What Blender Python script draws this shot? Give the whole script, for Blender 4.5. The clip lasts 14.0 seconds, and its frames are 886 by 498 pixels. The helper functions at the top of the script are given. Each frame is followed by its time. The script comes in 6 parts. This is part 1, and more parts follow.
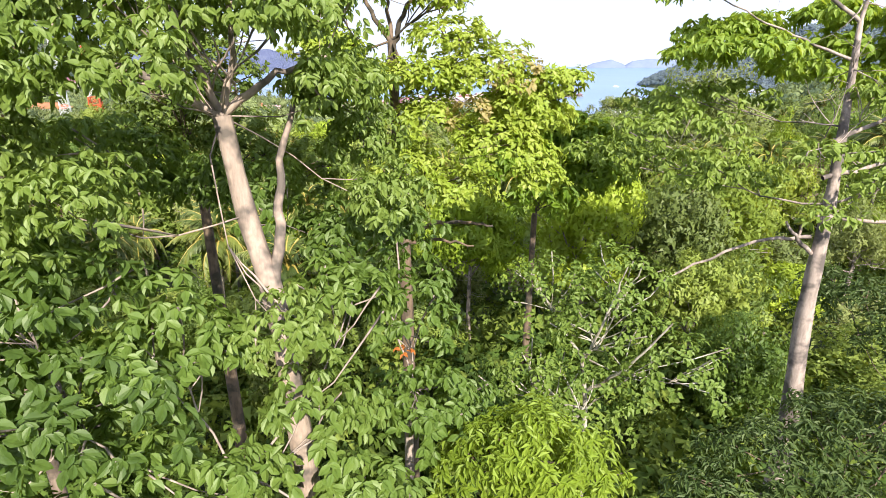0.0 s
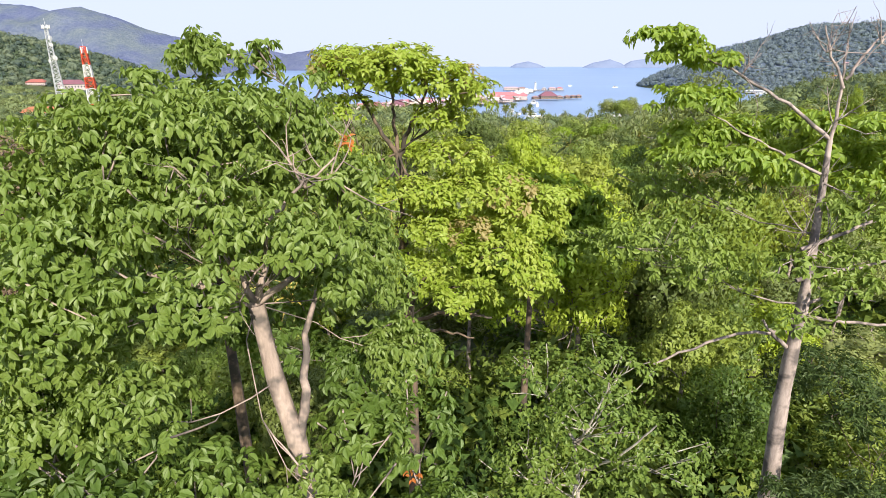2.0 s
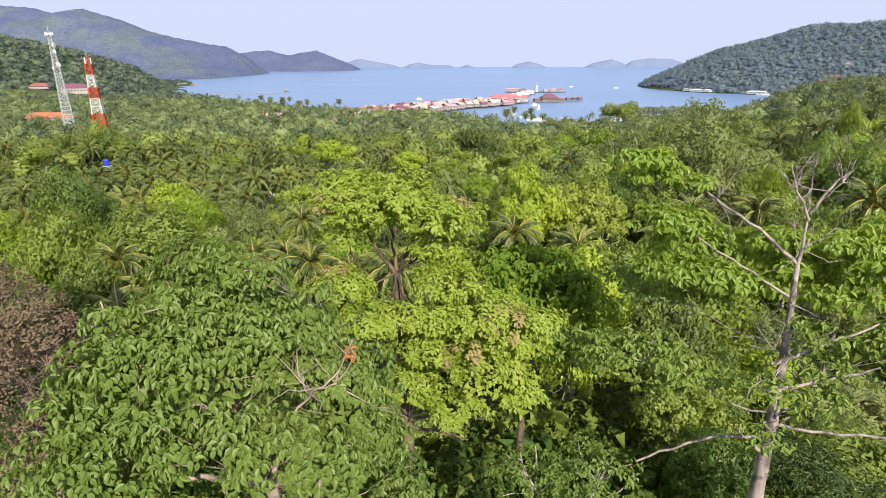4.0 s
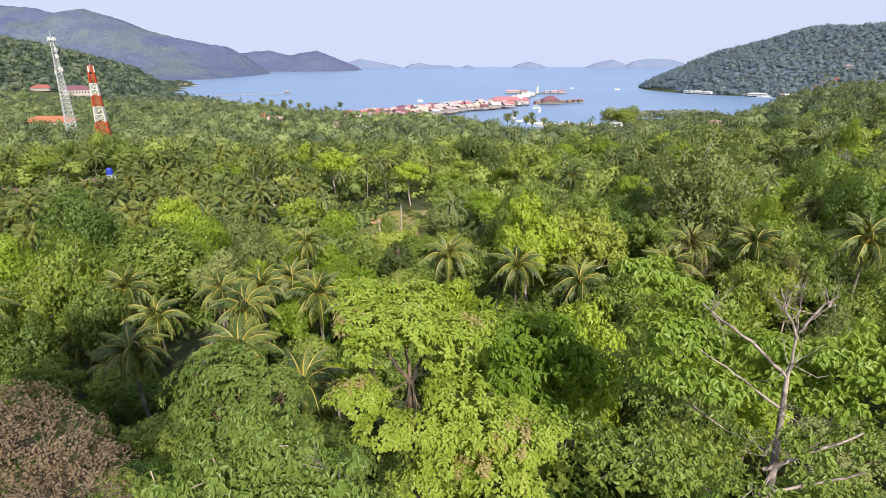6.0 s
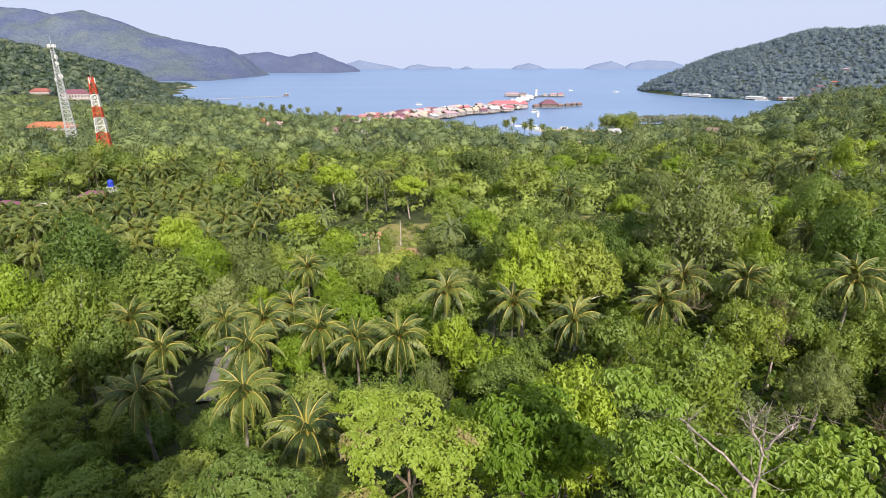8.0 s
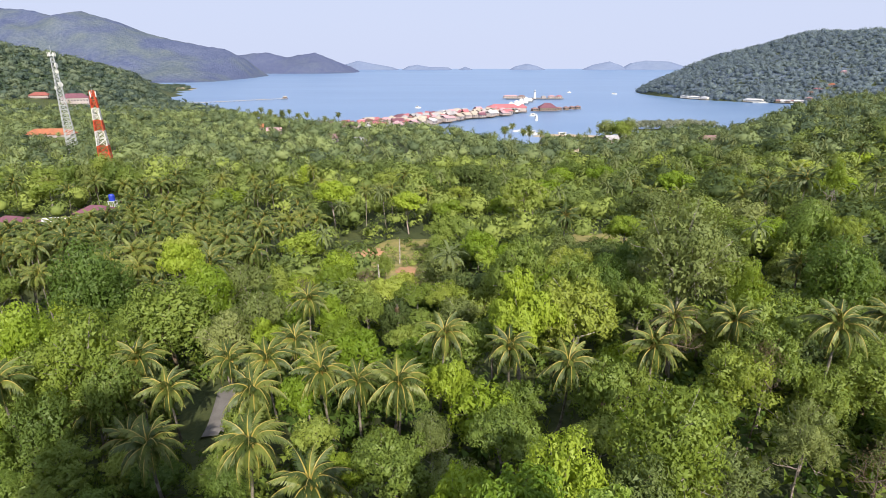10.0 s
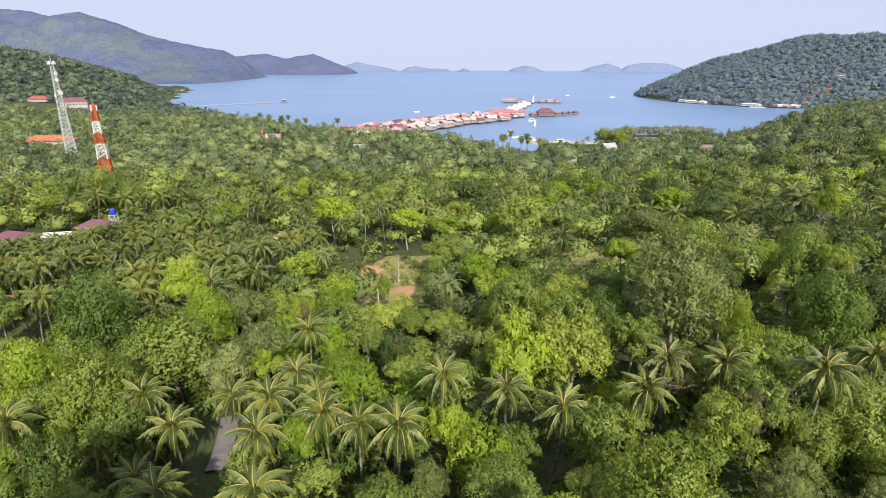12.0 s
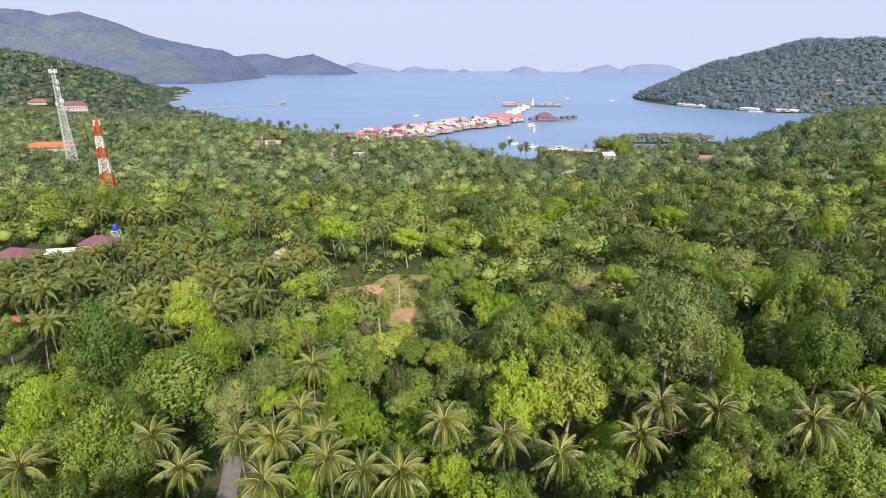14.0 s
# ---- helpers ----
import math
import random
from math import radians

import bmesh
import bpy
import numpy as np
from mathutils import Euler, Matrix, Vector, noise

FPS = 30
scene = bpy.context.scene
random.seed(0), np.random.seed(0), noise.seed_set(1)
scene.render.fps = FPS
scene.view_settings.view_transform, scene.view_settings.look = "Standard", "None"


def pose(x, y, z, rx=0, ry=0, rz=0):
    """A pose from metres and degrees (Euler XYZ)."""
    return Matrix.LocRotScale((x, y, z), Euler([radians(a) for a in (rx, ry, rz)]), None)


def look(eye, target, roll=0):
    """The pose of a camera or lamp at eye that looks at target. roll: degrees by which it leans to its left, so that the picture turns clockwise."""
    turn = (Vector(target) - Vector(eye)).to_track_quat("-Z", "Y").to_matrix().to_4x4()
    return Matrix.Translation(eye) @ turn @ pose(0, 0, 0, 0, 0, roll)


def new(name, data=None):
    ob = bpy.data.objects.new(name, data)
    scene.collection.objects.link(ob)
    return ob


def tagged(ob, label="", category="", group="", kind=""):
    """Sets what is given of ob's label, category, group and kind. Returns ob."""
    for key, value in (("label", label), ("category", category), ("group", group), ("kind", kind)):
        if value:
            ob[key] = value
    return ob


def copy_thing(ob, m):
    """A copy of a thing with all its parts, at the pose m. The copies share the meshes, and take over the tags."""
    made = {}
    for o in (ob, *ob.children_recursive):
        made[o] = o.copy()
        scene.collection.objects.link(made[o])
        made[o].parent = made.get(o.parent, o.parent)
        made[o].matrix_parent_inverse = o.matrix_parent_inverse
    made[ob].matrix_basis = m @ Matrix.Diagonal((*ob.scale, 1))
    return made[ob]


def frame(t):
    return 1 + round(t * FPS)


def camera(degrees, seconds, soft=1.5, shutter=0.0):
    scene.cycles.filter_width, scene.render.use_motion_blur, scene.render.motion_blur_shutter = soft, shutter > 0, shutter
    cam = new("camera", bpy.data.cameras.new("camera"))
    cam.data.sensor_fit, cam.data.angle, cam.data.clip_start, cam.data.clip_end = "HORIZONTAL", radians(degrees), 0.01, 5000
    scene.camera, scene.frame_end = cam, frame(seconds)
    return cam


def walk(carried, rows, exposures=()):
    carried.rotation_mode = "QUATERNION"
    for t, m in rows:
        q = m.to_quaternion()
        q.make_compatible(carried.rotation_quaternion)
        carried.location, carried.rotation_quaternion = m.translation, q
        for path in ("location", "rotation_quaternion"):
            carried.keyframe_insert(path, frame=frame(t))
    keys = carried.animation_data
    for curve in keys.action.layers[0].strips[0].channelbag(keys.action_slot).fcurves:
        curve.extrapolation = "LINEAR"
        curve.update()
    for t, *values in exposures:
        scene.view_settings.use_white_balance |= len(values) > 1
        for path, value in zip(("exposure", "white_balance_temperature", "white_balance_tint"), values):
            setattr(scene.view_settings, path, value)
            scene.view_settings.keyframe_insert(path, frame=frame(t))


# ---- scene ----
import collections
cam = camera(81.0, 14.0, 0.9)
PATH = [
    (0, (0.045, 0.546, 39.562), (0.043, 2.436, 38.907), 0.2),
    (0.5, (0.011, 0.517, 40.202), (0.006, 2.406, 39.545), 0.2),
    (1, (-0.081, 0.467, 40.848), (-0.085, 2.356, 40.192), 0.2),
    (1.5, (-0.071, 0.425, 41.509), (-0.075, 2.315, 40.855), 0.1),
    (2, (-0.043, 0.415, 42.223), (-0.043, 2.305, 41.567), 0.1),
    (2.5, (0.056, 0.438, 43.009), (0.052, 2.327, 42.351), -0.0),
    (3, (0.108, 0.516, 43.817), (0.1, 2.406, 43.161), -0.3),
    (3.5, (0.12, 0.509, 44.643), (0.112, 2.397, 43.985), -0.2),
    (4, (0.129, 0.478, 45.481), (0.122, 2.368, 44.825), -0.1),
    (4.2, (0.129, 0.462, 45.843), (0.123, 2.354, 45.194), -0.2),
    (6.3, (-0.237, 0.687, 49.309), (-0.245, 2.576, 48.652), 0.0),
    (6.5, (-0.26, 0.688, 49.681), (-0.265, 2.577, 49.024), 0.0),
    (7, (-0.208, 0.646, 50.63), (-0.213, 2.536, 49.974), 0.1),
    (7.5, (-0.143, 0.617, 51.626), (-0.148, 2.507, 50.973), 0.0),
    (8, (-0.104, 0.621, 52.729), (-0.109, 2.512, 52.075), -0.0),
    (8.2, (-0.067, 0.643, 53.26), (-0.073, 2.533, 52.606), -0.0),
    (10.5, (-0.035, 0.714, 58.991), (-0.034, 2.604, 58.337), 0.0),
    (11, (-0.131, 0.717, 60.262), (-0.128, 2.607, 59.608), 0.1),
    (11.5, (-0.122, 0.718, 61.538), (-0.117, 2.609, 60.886), 0.1),
    (12, (-0.076, 0.809, 62.847), (-0.071, 2.7, 62.196), 0.1),
    (12.5, (-0.11, 0.837, 64.266), (-0.104, 2.728, 63.615), 0.1),
    (13, (-0.167, 0.905, 65.773), (-0.161, 2.796, 65.122), 0.2),
    (13.5, (-0.275, 0.94, 67.384), (-0.266, 2.831, 66.734), 0.2),
    (14, (-0.343, 0.92, 69.14), (-0.334, 2.811, 68.488), 0.3),
]
EXPOSURES = [(0.0, 1.07), (1.0, 0.95), (2.0, 0.72), (3.0, 0.49), (14.0, 0.42)]
walk(cam, [(t, look(eye, target, roll)) for t, eye, target, roll in PATH], EXPOSURES)

# ---- light: sun from behind and to the right, hazy sky ----
SUN_DIR = Vector((0.25, -0.76, 0.60)).normalized()
world = bpy.data.worlds.new("sky")
scene.world = world
world.use_nodes = True
wn, wl = world.node_tree.nodes, world.node_tree.links
wn.clear()
w_out = wn.new("ShaderNodeOutputWorld")
w_bg = wn.new("ShaderNodeBackground")
w_sky = wn.new("ShaderNodeTexSky")
w_sky.sky_type = "NISHITA"
w_sky.sun_disc = False
w_sky.sun_elevation = math.asin(SUN_DIR.z)
w_sky.sun_rotation = math.atan2(SUN_DIR.x, SUN_DIR.y)
w_sky.air_density, w_sky.dust_density, w_sky.ozone_density = 1.0, 2.5, 2.0
w_geo = wn.new("ShaderNodeTexCoord")
w_sep = wn.new("ShaderNodeSeparateXYZ")
w_map = wn.new("ShaderNodeMapRange")
w_map.inputs["From Min"].default_value, w_map.inputs["From Max"].default_value = 0.0, 0.55
w_map.inputs["To Min"].default_value, w_map.inputs["To Max"].default_value = 0.97, 0.85
w_mix = wn.new("ShaderNodeMix")
w_mix.data_type = "RGBA"
w_mix.inputs["B"].default_value = (4.75, 5.25, 6.9, 1.0)
wl.new(w_geo.outputs["Generated"], w_sep.inputs[0])
wl.new(w_sep.outputs["Z"], w_map.inputs["Value"])
wl.new(w_map.outputs[0], w_mix.inputs["Factor"])
wl.new(w_sky.outputs[0], w_mix.inputs["A"])
wl.new(w_mix.outputs["Result"], w_bg.inputs["Color"])
w_bg.inputs["Strength"].default_value = 0.104
wl.new(w_bg.outputs[0], w_out.inputs[0])

sun = new("sun", bpy.data.lights.new("sun", "SUN"))
sun.data.energy, sun.data.angle, sun.data.color = 4.7, radians(0.6), (1.0, 0.92, 0.76)
sun.matrix_world = look(SUN_DIR * 300, (0, 0, 0))


# ---- materials ----
class Nodes:
    """A short way to write a node material."""

    def __init__(self, name):
        self.mat = bpy.data.materials.new(name)
        self.mat.use_nodes = True
        self.t = self.mat.node_tree
        self.t.nodes.clear()
        self.out = self.t.nodes.new("ShaderNodeOutputMaterial")

    def n(self, kind, **inputs):
        node = self.t.nodes.new("ShaderNode" + kind)
        for key, value in inputs.items():
            socket = node.inputs[key.replace("_", " ")]
            if isinstance(value, bpy.types.NodeSocket):
                self.t.links.new(value, socket)
            else:
                socket.default_value = value
        return node

    def ramp(self, fac, stops):
        node = self.n("ValToRGB", Fac=fac)
        cr = node.color_ramp
        while len(cr.elements) < len(stops):
            cr.elements.new(0.5)
        for el, (p, c) in zip(cr.elements, stops):
            el.position, el.color = p, (*c, 1.0)
        return node.outputs["Color"]

    def noise(self, scale, detail=3.0, rough=0.55, vector=None):
        node = self.n("TexNoise", Scale=scale, Detail=detail, Roughness=rough)
        if vector is not None:
            self.t.links.new(vector, node.inputs["Vector"])
        return node.outputs["Fac"]

    def place(self):
        return self.n("NewGeometry").outputs["Position"]

    def mul(self, a, b, op="MULTIPLY"):
        node = self.t.nodes.new("ShaderNodeMath")
        node.operation = op
        for i, v in enumerate((a, b)):
            if isinstance(v, bpy.types.NodeSocket):
                self.t.links.new(v, node.inputs[i])
            else:
                node.inputs[i].default_value = v
        return node.outputs[0]

    def blend(self, fac, a, b):
        node = self.t.nodes.new("ShaderNodeMix")
        node.data_type = "RGBA"
        for key, v in (("Factor", fac), ("A", a), ("B", b)):
            if isinstance(v, bpy.types.NodeSocket):
                self.t.links.new(v, node.inputs[key])
            else:
                node.inputs[key].default_value = v if key == "Factor" else (*v, 1.0)
        return node.outputs["Result"]

    def bump(self, height, strength=0.4, distance=0.05):
        return self.n("Bump", Height=height, Strength=strength, Distance=distance).outputs[0]

    def done(self, shader):
        self.t.links.new(shader, self.out.inputs[0])
        return self.mat


def leaf_mat(name, dark, mid, light, through_light=0.35, gloss=0.08, patch=0.16, by_tone=False, fine=5.0, speckle=0.34):
    """Leaves: colour varies leaf by leaf, tree by tree and over some metres; light comes through."""
    m = Nodes(name)
    island = m.n("NewGeometry").outputs["Random Per Island"]
    tree_rnd = m.n("ObjectInfo").outputs["Random"]
    if by_tone:
        tone = m.n("Attribute")
        tone.attribute_name = "tone"
        tree_rnd = tone.outputs["Fac"]
    big = m.noise(patch, 2.0, 0.5, m.place())
    share = (0.14, 0.78, 0.24) if by_tone else (0.18, 0.62, 0.38)
    f = m.mul(m.mul(island, share[0]), m.mul(m.mul(tree_rnd, share[1]), m.mul(big, share[2]), "ADD"), "ADD")
    grain = m.noise(fine, 2.0, 0.6, m.place())
    f = m.mul(f, m.mul(m.mul(grain, 0.5, "SUBTRACT"), speckle), "ADD")
    col = m.ramp(f, [(0.16, dark), (0.52, mid), (0.92, light)])
    relief = m.bump(grain, 0.5, 0.7 / fine)
    diff = m.n("BsdfDiffuse", Color=col, Normal=relief)
    tcol = m.blend(0.55, col, (light[0] * 1.5, light[1] * 1.35, light[2] * 0.5))
    tran = m.n("BsdfTranslucent", Color=tcol)
    a = m.n("MixShader", Fac=through_light)
    m.t.links.new(diff.outputs[0], a.inputs[1])
    m.t.links.new(tran.outputs[0], a.inputs[2])
    gl = m.n("BsdfGlossy", Roughness=0.5, Color=(0.9, 0.95, 0.8, 1.0))
    b = m.n("MixShader", Fac=gloss * 0.3)
    m.t.links.new(a.outputs[0], b.inputs[1])
    m.t.links.new(gl.outputs[0], b.inputs[2])
    return m.done(b.outputs[0])


def solid(name, col, col2=None, rough=0.7, scale=1.5, metal=0.0, bump=0.25, dist=0.03):
    """A matt or worn surface: two tones at two scales with fine relief."""
    m = Nodes(name)
    p = m.place()
    f = m.mul(m.mul(m.noise(scale, 4.0, 0.6, p), 0.7), m.mul(m.noise(scale * 9, 3.0, 0.6, p), 0.3), "ADD")
    col2 = col2 or tuple(c * 0.62 for c in col)
    c = m.ramp(f, [(0.32, col2), (0.62, col)])
    s = m.n("BsdfPrincipled", Base_Color=c, Roughness=rough, Metallic=metal)
    m.t.links.new(m.bump(f, bump, dist), s.inputs["Normal"])
    return m.done(s.outputs[0])


LEAF = {
    "broad": leaf_mat("leaf_broad", (0.072, 0.130, 0.027), (0.140, 0.224, 0.043), (0.228, 0.308, 0.068), 0.46, 0.10, 0.35, fine=12.0),
    # fresh: a lit copy of the broad leaf, sunlight put into its colour
    "fresh": leaf_mat("leaf_broad_sunlit", (0.106, 0.188, 0.027), (0.212, 0.320, 0.045), (0.370, 0.455, 0.076), 0.46, 0.10, 0.35, fine=12.0),
    "blush": leaf_mat("leaf_blush", (0.250, 0.215, 0.085), (0.390, 0.330, 0.150), (0.490, 0.430, 0.230), 0.40, 0.05, 0.9, fine=9.0),
    # fern: the slope's shade is put into this dark leaf colour
    "fern": leaf_mat("leaf_fern_with_shade", (0.032, 0.061, 0.024), (0.067, 0.108, 0.034), (0.124, 0.168, 0.048), 0.30, 0.06, 0.5, fine=9.0),
    "lime": leaf_mat("leaf_lime", (0.110, 0.176, 0.020), (0.255, 0.356, 0.044), (0.455, 0.510, 0.120), 0.42, 0.07, 0.9, fine=9.0, speckle=0.56),
    "bright": leaf_mat("leaf_bright", (0.103, 0.187, 0.018), (0.218, 0.319, 0.031), (0.350, 0.440, 0.053), 0.38, 0.07),
    "green": leaf_mat("leaf_green", (0.080, 0.130, 0.031), (0.172, 0.242, 0.051), (0.299, 0.358, 0.075), 0.33, 0.07),
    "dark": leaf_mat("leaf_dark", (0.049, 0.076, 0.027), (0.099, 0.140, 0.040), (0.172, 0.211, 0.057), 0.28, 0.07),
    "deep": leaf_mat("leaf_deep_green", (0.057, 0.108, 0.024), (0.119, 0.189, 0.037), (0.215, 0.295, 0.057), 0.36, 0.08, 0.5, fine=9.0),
    "olive": leaf_mat("leaf_olive", (0.102, 0.156, 0.027), (0.200, 0.270, 0.046), (0.330, 0.378, 0.070), 0.34, 0.06),
    "grey": leaf_mat("leaf_grey", (0.101, 0.139, 0.046), (0.184, 0.228, 0.074), (0.298, 0.336, 0.121), 0.30, 0.06),
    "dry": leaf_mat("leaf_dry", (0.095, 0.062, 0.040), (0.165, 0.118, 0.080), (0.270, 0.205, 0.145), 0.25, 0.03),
    "palm": leaf_mat("leaf_palm", (0.032, 0.057, 0.015), (0.086, 0.126, 0.025), (0.195, 0.228, 0.044), 0.32, 0.14, 0.30),
    # palm_far, wood, far and hill: distance haze mixed into the greens as blue
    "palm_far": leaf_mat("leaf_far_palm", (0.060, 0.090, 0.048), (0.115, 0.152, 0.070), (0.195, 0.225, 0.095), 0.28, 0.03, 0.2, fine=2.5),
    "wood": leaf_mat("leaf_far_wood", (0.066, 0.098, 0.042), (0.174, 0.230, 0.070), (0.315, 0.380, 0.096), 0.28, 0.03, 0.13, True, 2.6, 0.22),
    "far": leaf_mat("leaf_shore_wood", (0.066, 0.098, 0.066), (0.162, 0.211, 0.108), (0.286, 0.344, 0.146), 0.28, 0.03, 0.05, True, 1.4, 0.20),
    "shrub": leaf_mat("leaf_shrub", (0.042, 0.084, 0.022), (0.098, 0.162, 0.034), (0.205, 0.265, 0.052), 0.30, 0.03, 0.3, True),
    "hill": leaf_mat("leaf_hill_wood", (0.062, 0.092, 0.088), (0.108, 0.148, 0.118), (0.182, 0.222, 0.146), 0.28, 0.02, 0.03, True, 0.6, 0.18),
    # headland: distance haze put into the leaf colour as pale blue
    "headland": leaf_mat("leaf_headland_hazed", (0.154, 0.200, 0.280), (0.196, 0.250, 0.312), (0.242, 0.302, 0.334), 0.42, 0.02, 0.03, True, 0.5, 0.16),
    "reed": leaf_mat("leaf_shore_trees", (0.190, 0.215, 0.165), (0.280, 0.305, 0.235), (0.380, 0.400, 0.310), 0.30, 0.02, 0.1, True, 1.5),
    "red": leaf_mat("leaf_red", (0.260, 0.060, 0.020), (0.400, 0.105, 0.030), (0.500, 0.190, 0.050), 0.35, 0.06),
}


def bark(name, light, dark, blotch, scale=5.0):
    m = Nodes(name)
    p = m.place()
    streak = m.n("Mapping", Vector=p, Scale=(1.0, 1.0, 0.22)).outputs[0]
    a = m.noise(scale * 2.2, 5.0, 0.65, streak)
    b = m.noise(scale * 0.42, 3.0, 0.6, p)
    col = m.blend(m.ramp(b, [(0.46, (0, 0, 0)), (0.60, (1, 1, 1))]), m.ramp(a, [(0.30, dark), (0.62, light)]), blotch)
    s = m.n("BsdfPrincipled", Base_Color=col, Roughness=0.85)
    m.t.links.new(m.bump(a, 0.6, 0.03), s.inputs["Normal"])
    return m.done(s.outputs[0])


BARK = {
    "pale": bark("bark_pale", (0.43, 0.335, 0.285), (0.27, 0.205, 0.175), (0.12, 0.10, 0.09)),
    "grey": bark("bark_grey", (0.43, 0.35, 0.32), (0.25, 0.20, 0.18), (0.12, 0.10, 0.095)),
    "brown": bark("bark_brown", (0.20, 0.14, 0.10), (0.10, 0.07, 0.05), (0.06, 0.05, 0.04)),
    "white": bark("bark_white", (0.52, 0.48, 0.42), (0.34, 0.30, 0.25), (0.22, 0.19, 0.16)),
    "palm": bark("bark_palm", (0.27, 0.24, 0.20), (0.15, 0.13, 0.10), (0.10, 0.09, 0.07), 3.0),
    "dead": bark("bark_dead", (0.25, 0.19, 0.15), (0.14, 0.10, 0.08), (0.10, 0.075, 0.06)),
}


def ground_mat():
    m = Nodes("forest_floor")
    p = m.place()
    a, b = m.noise(0.05, 4.0, 0.6, p), m.noise(0.9, 5.0, 0.65, p)
    f = m.mul(m.mul(a, 0.6), m.mul(b, 0.4), "ADD")
    col = m.ramp(f, [(0.30, (0.020, 0.030, 0.010)), (0.50, (0.050, 0.066, 0.018)), (0.66, (0.090, 0.100, 0.026)), (0.85, (0.120, 0.085, 0.045))])
    s = m.n("BsdfPrincipled", Base_Color=col, Roughness=0.95)
    m.t.links.new(m.bump(b, 0.8, 0.3), s.inputs["Normal"])
    return m.done(s.outputs[0])


def water_mat():
    m = Nodes("sea_water")
    p = m.place()
    q = m.n("Mapping", Vector=p, Scale=(0.35, 1.0, 1.0)).outputs[0]
    big = m.noise(0.004, 4.0, 0.6, q)
    rip = m.noise(0.30, 4.0, 0.6, q)
    col = m.ramp(big, [(0.35, (0.125, 0.220, 0.400)), (0.65, (0.165, 0.270, 0.450))])
    s = m.n("BsdfPrincipled", Base_Color=col, Roughness=0.30, IOR=1.33)
    m.t.links.new(m.bump(rip, 0.35, 0.5), s.inputs["Normal"])
    return m.done(s.outputs[0])


def distance_mat(name, dark, light, scale, green, relief=16.0):
    m = Nodes(name)
    p = m.place()
    grain = m.noise(scale * 6, 3.0, 0.7, p)
    f = m.mul(m.mul(m.noise(scale, 5.0, 0.65, p), 0.4), m.mul(grain, 0.6), "ADD")
    col = m.blend(m.ramp(m.noise(scale * 0.25, 3.0, 0.6, p), [(0.42, (0, 0, 0)), (0.62, (1, 1, 1))]), m.ramp(f, [(0.36, dark), (0.64, light)]), m.ramp(f, [(0.36, green[0]), (0.64, green[1])]))
    s = m.n("BsdfPrincipled", Base_Color=col, Roughness=1.0)
    s.inputs["Specular IOR Level"].default_value = 0.0
    m.t.links.new(m.bump(grain, 1.0, relief), s.inputs["Normal"])
    return m.done(s.outputs[0])


M_GROUND, M_SEA = ground_mat(), water_mat()
# far ranges and islands: haze is put into these bluish base colours
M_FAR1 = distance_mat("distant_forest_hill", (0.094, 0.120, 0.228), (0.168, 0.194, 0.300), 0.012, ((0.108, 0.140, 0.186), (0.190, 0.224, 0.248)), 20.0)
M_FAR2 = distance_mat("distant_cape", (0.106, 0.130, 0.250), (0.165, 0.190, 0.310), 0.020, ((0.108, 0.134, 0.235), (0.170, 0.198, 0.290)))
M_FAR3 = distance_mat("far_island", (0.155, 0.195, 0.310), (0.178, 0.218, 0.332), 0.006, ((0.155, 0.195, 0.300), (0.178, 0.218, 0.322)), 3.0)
# haze over the headland is mixed into its canopy colour
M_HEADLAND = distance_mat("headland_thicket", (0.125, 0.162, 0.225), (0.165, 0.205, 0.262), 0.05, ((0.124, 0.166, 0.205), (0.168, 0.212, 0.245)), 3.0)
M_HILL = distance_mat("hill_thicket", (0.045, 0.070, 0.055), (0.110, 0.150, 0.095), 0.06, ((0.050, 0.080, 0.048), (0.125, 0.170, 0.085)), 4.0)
M_SAND = solid("sand", (0.56, 0.45, 0.31), (0.40, 0.30, 0.20), 0.95, 0.4)
M_SOIL = solid("bare_orange_soil", (0.50, 0.27, 0.14), (0.34, 0.20, 0.11), 0.95, 0.35)
M_GRASS = solid("rough_grass", (0.34, 0.27, 0.10), (0.13, 0.15, 0.04), 0.95, 0.45)
M_ROAD = solid("grey_concrete_road", (0.24, 0.22, 0.215), (0.16, 0.145, 0.14), 0.9, 0.5)
M_WHITE = solid("white_paint", (0.78, 0.77, 0.74), (0.60, 0.58, 0.54), 0.6, 0.6)
M_STEEL = solid("galvanised_steel", (0.62, 0.63, 0.64), (0.46, 0.47, 0.48), 0.5, 1.0, 0.2)
M_REDP = solid("red_tower_paint", (0.62, 0.085, 0.030), (0.46, 0.06, 0.025), 0.55, 0.8)
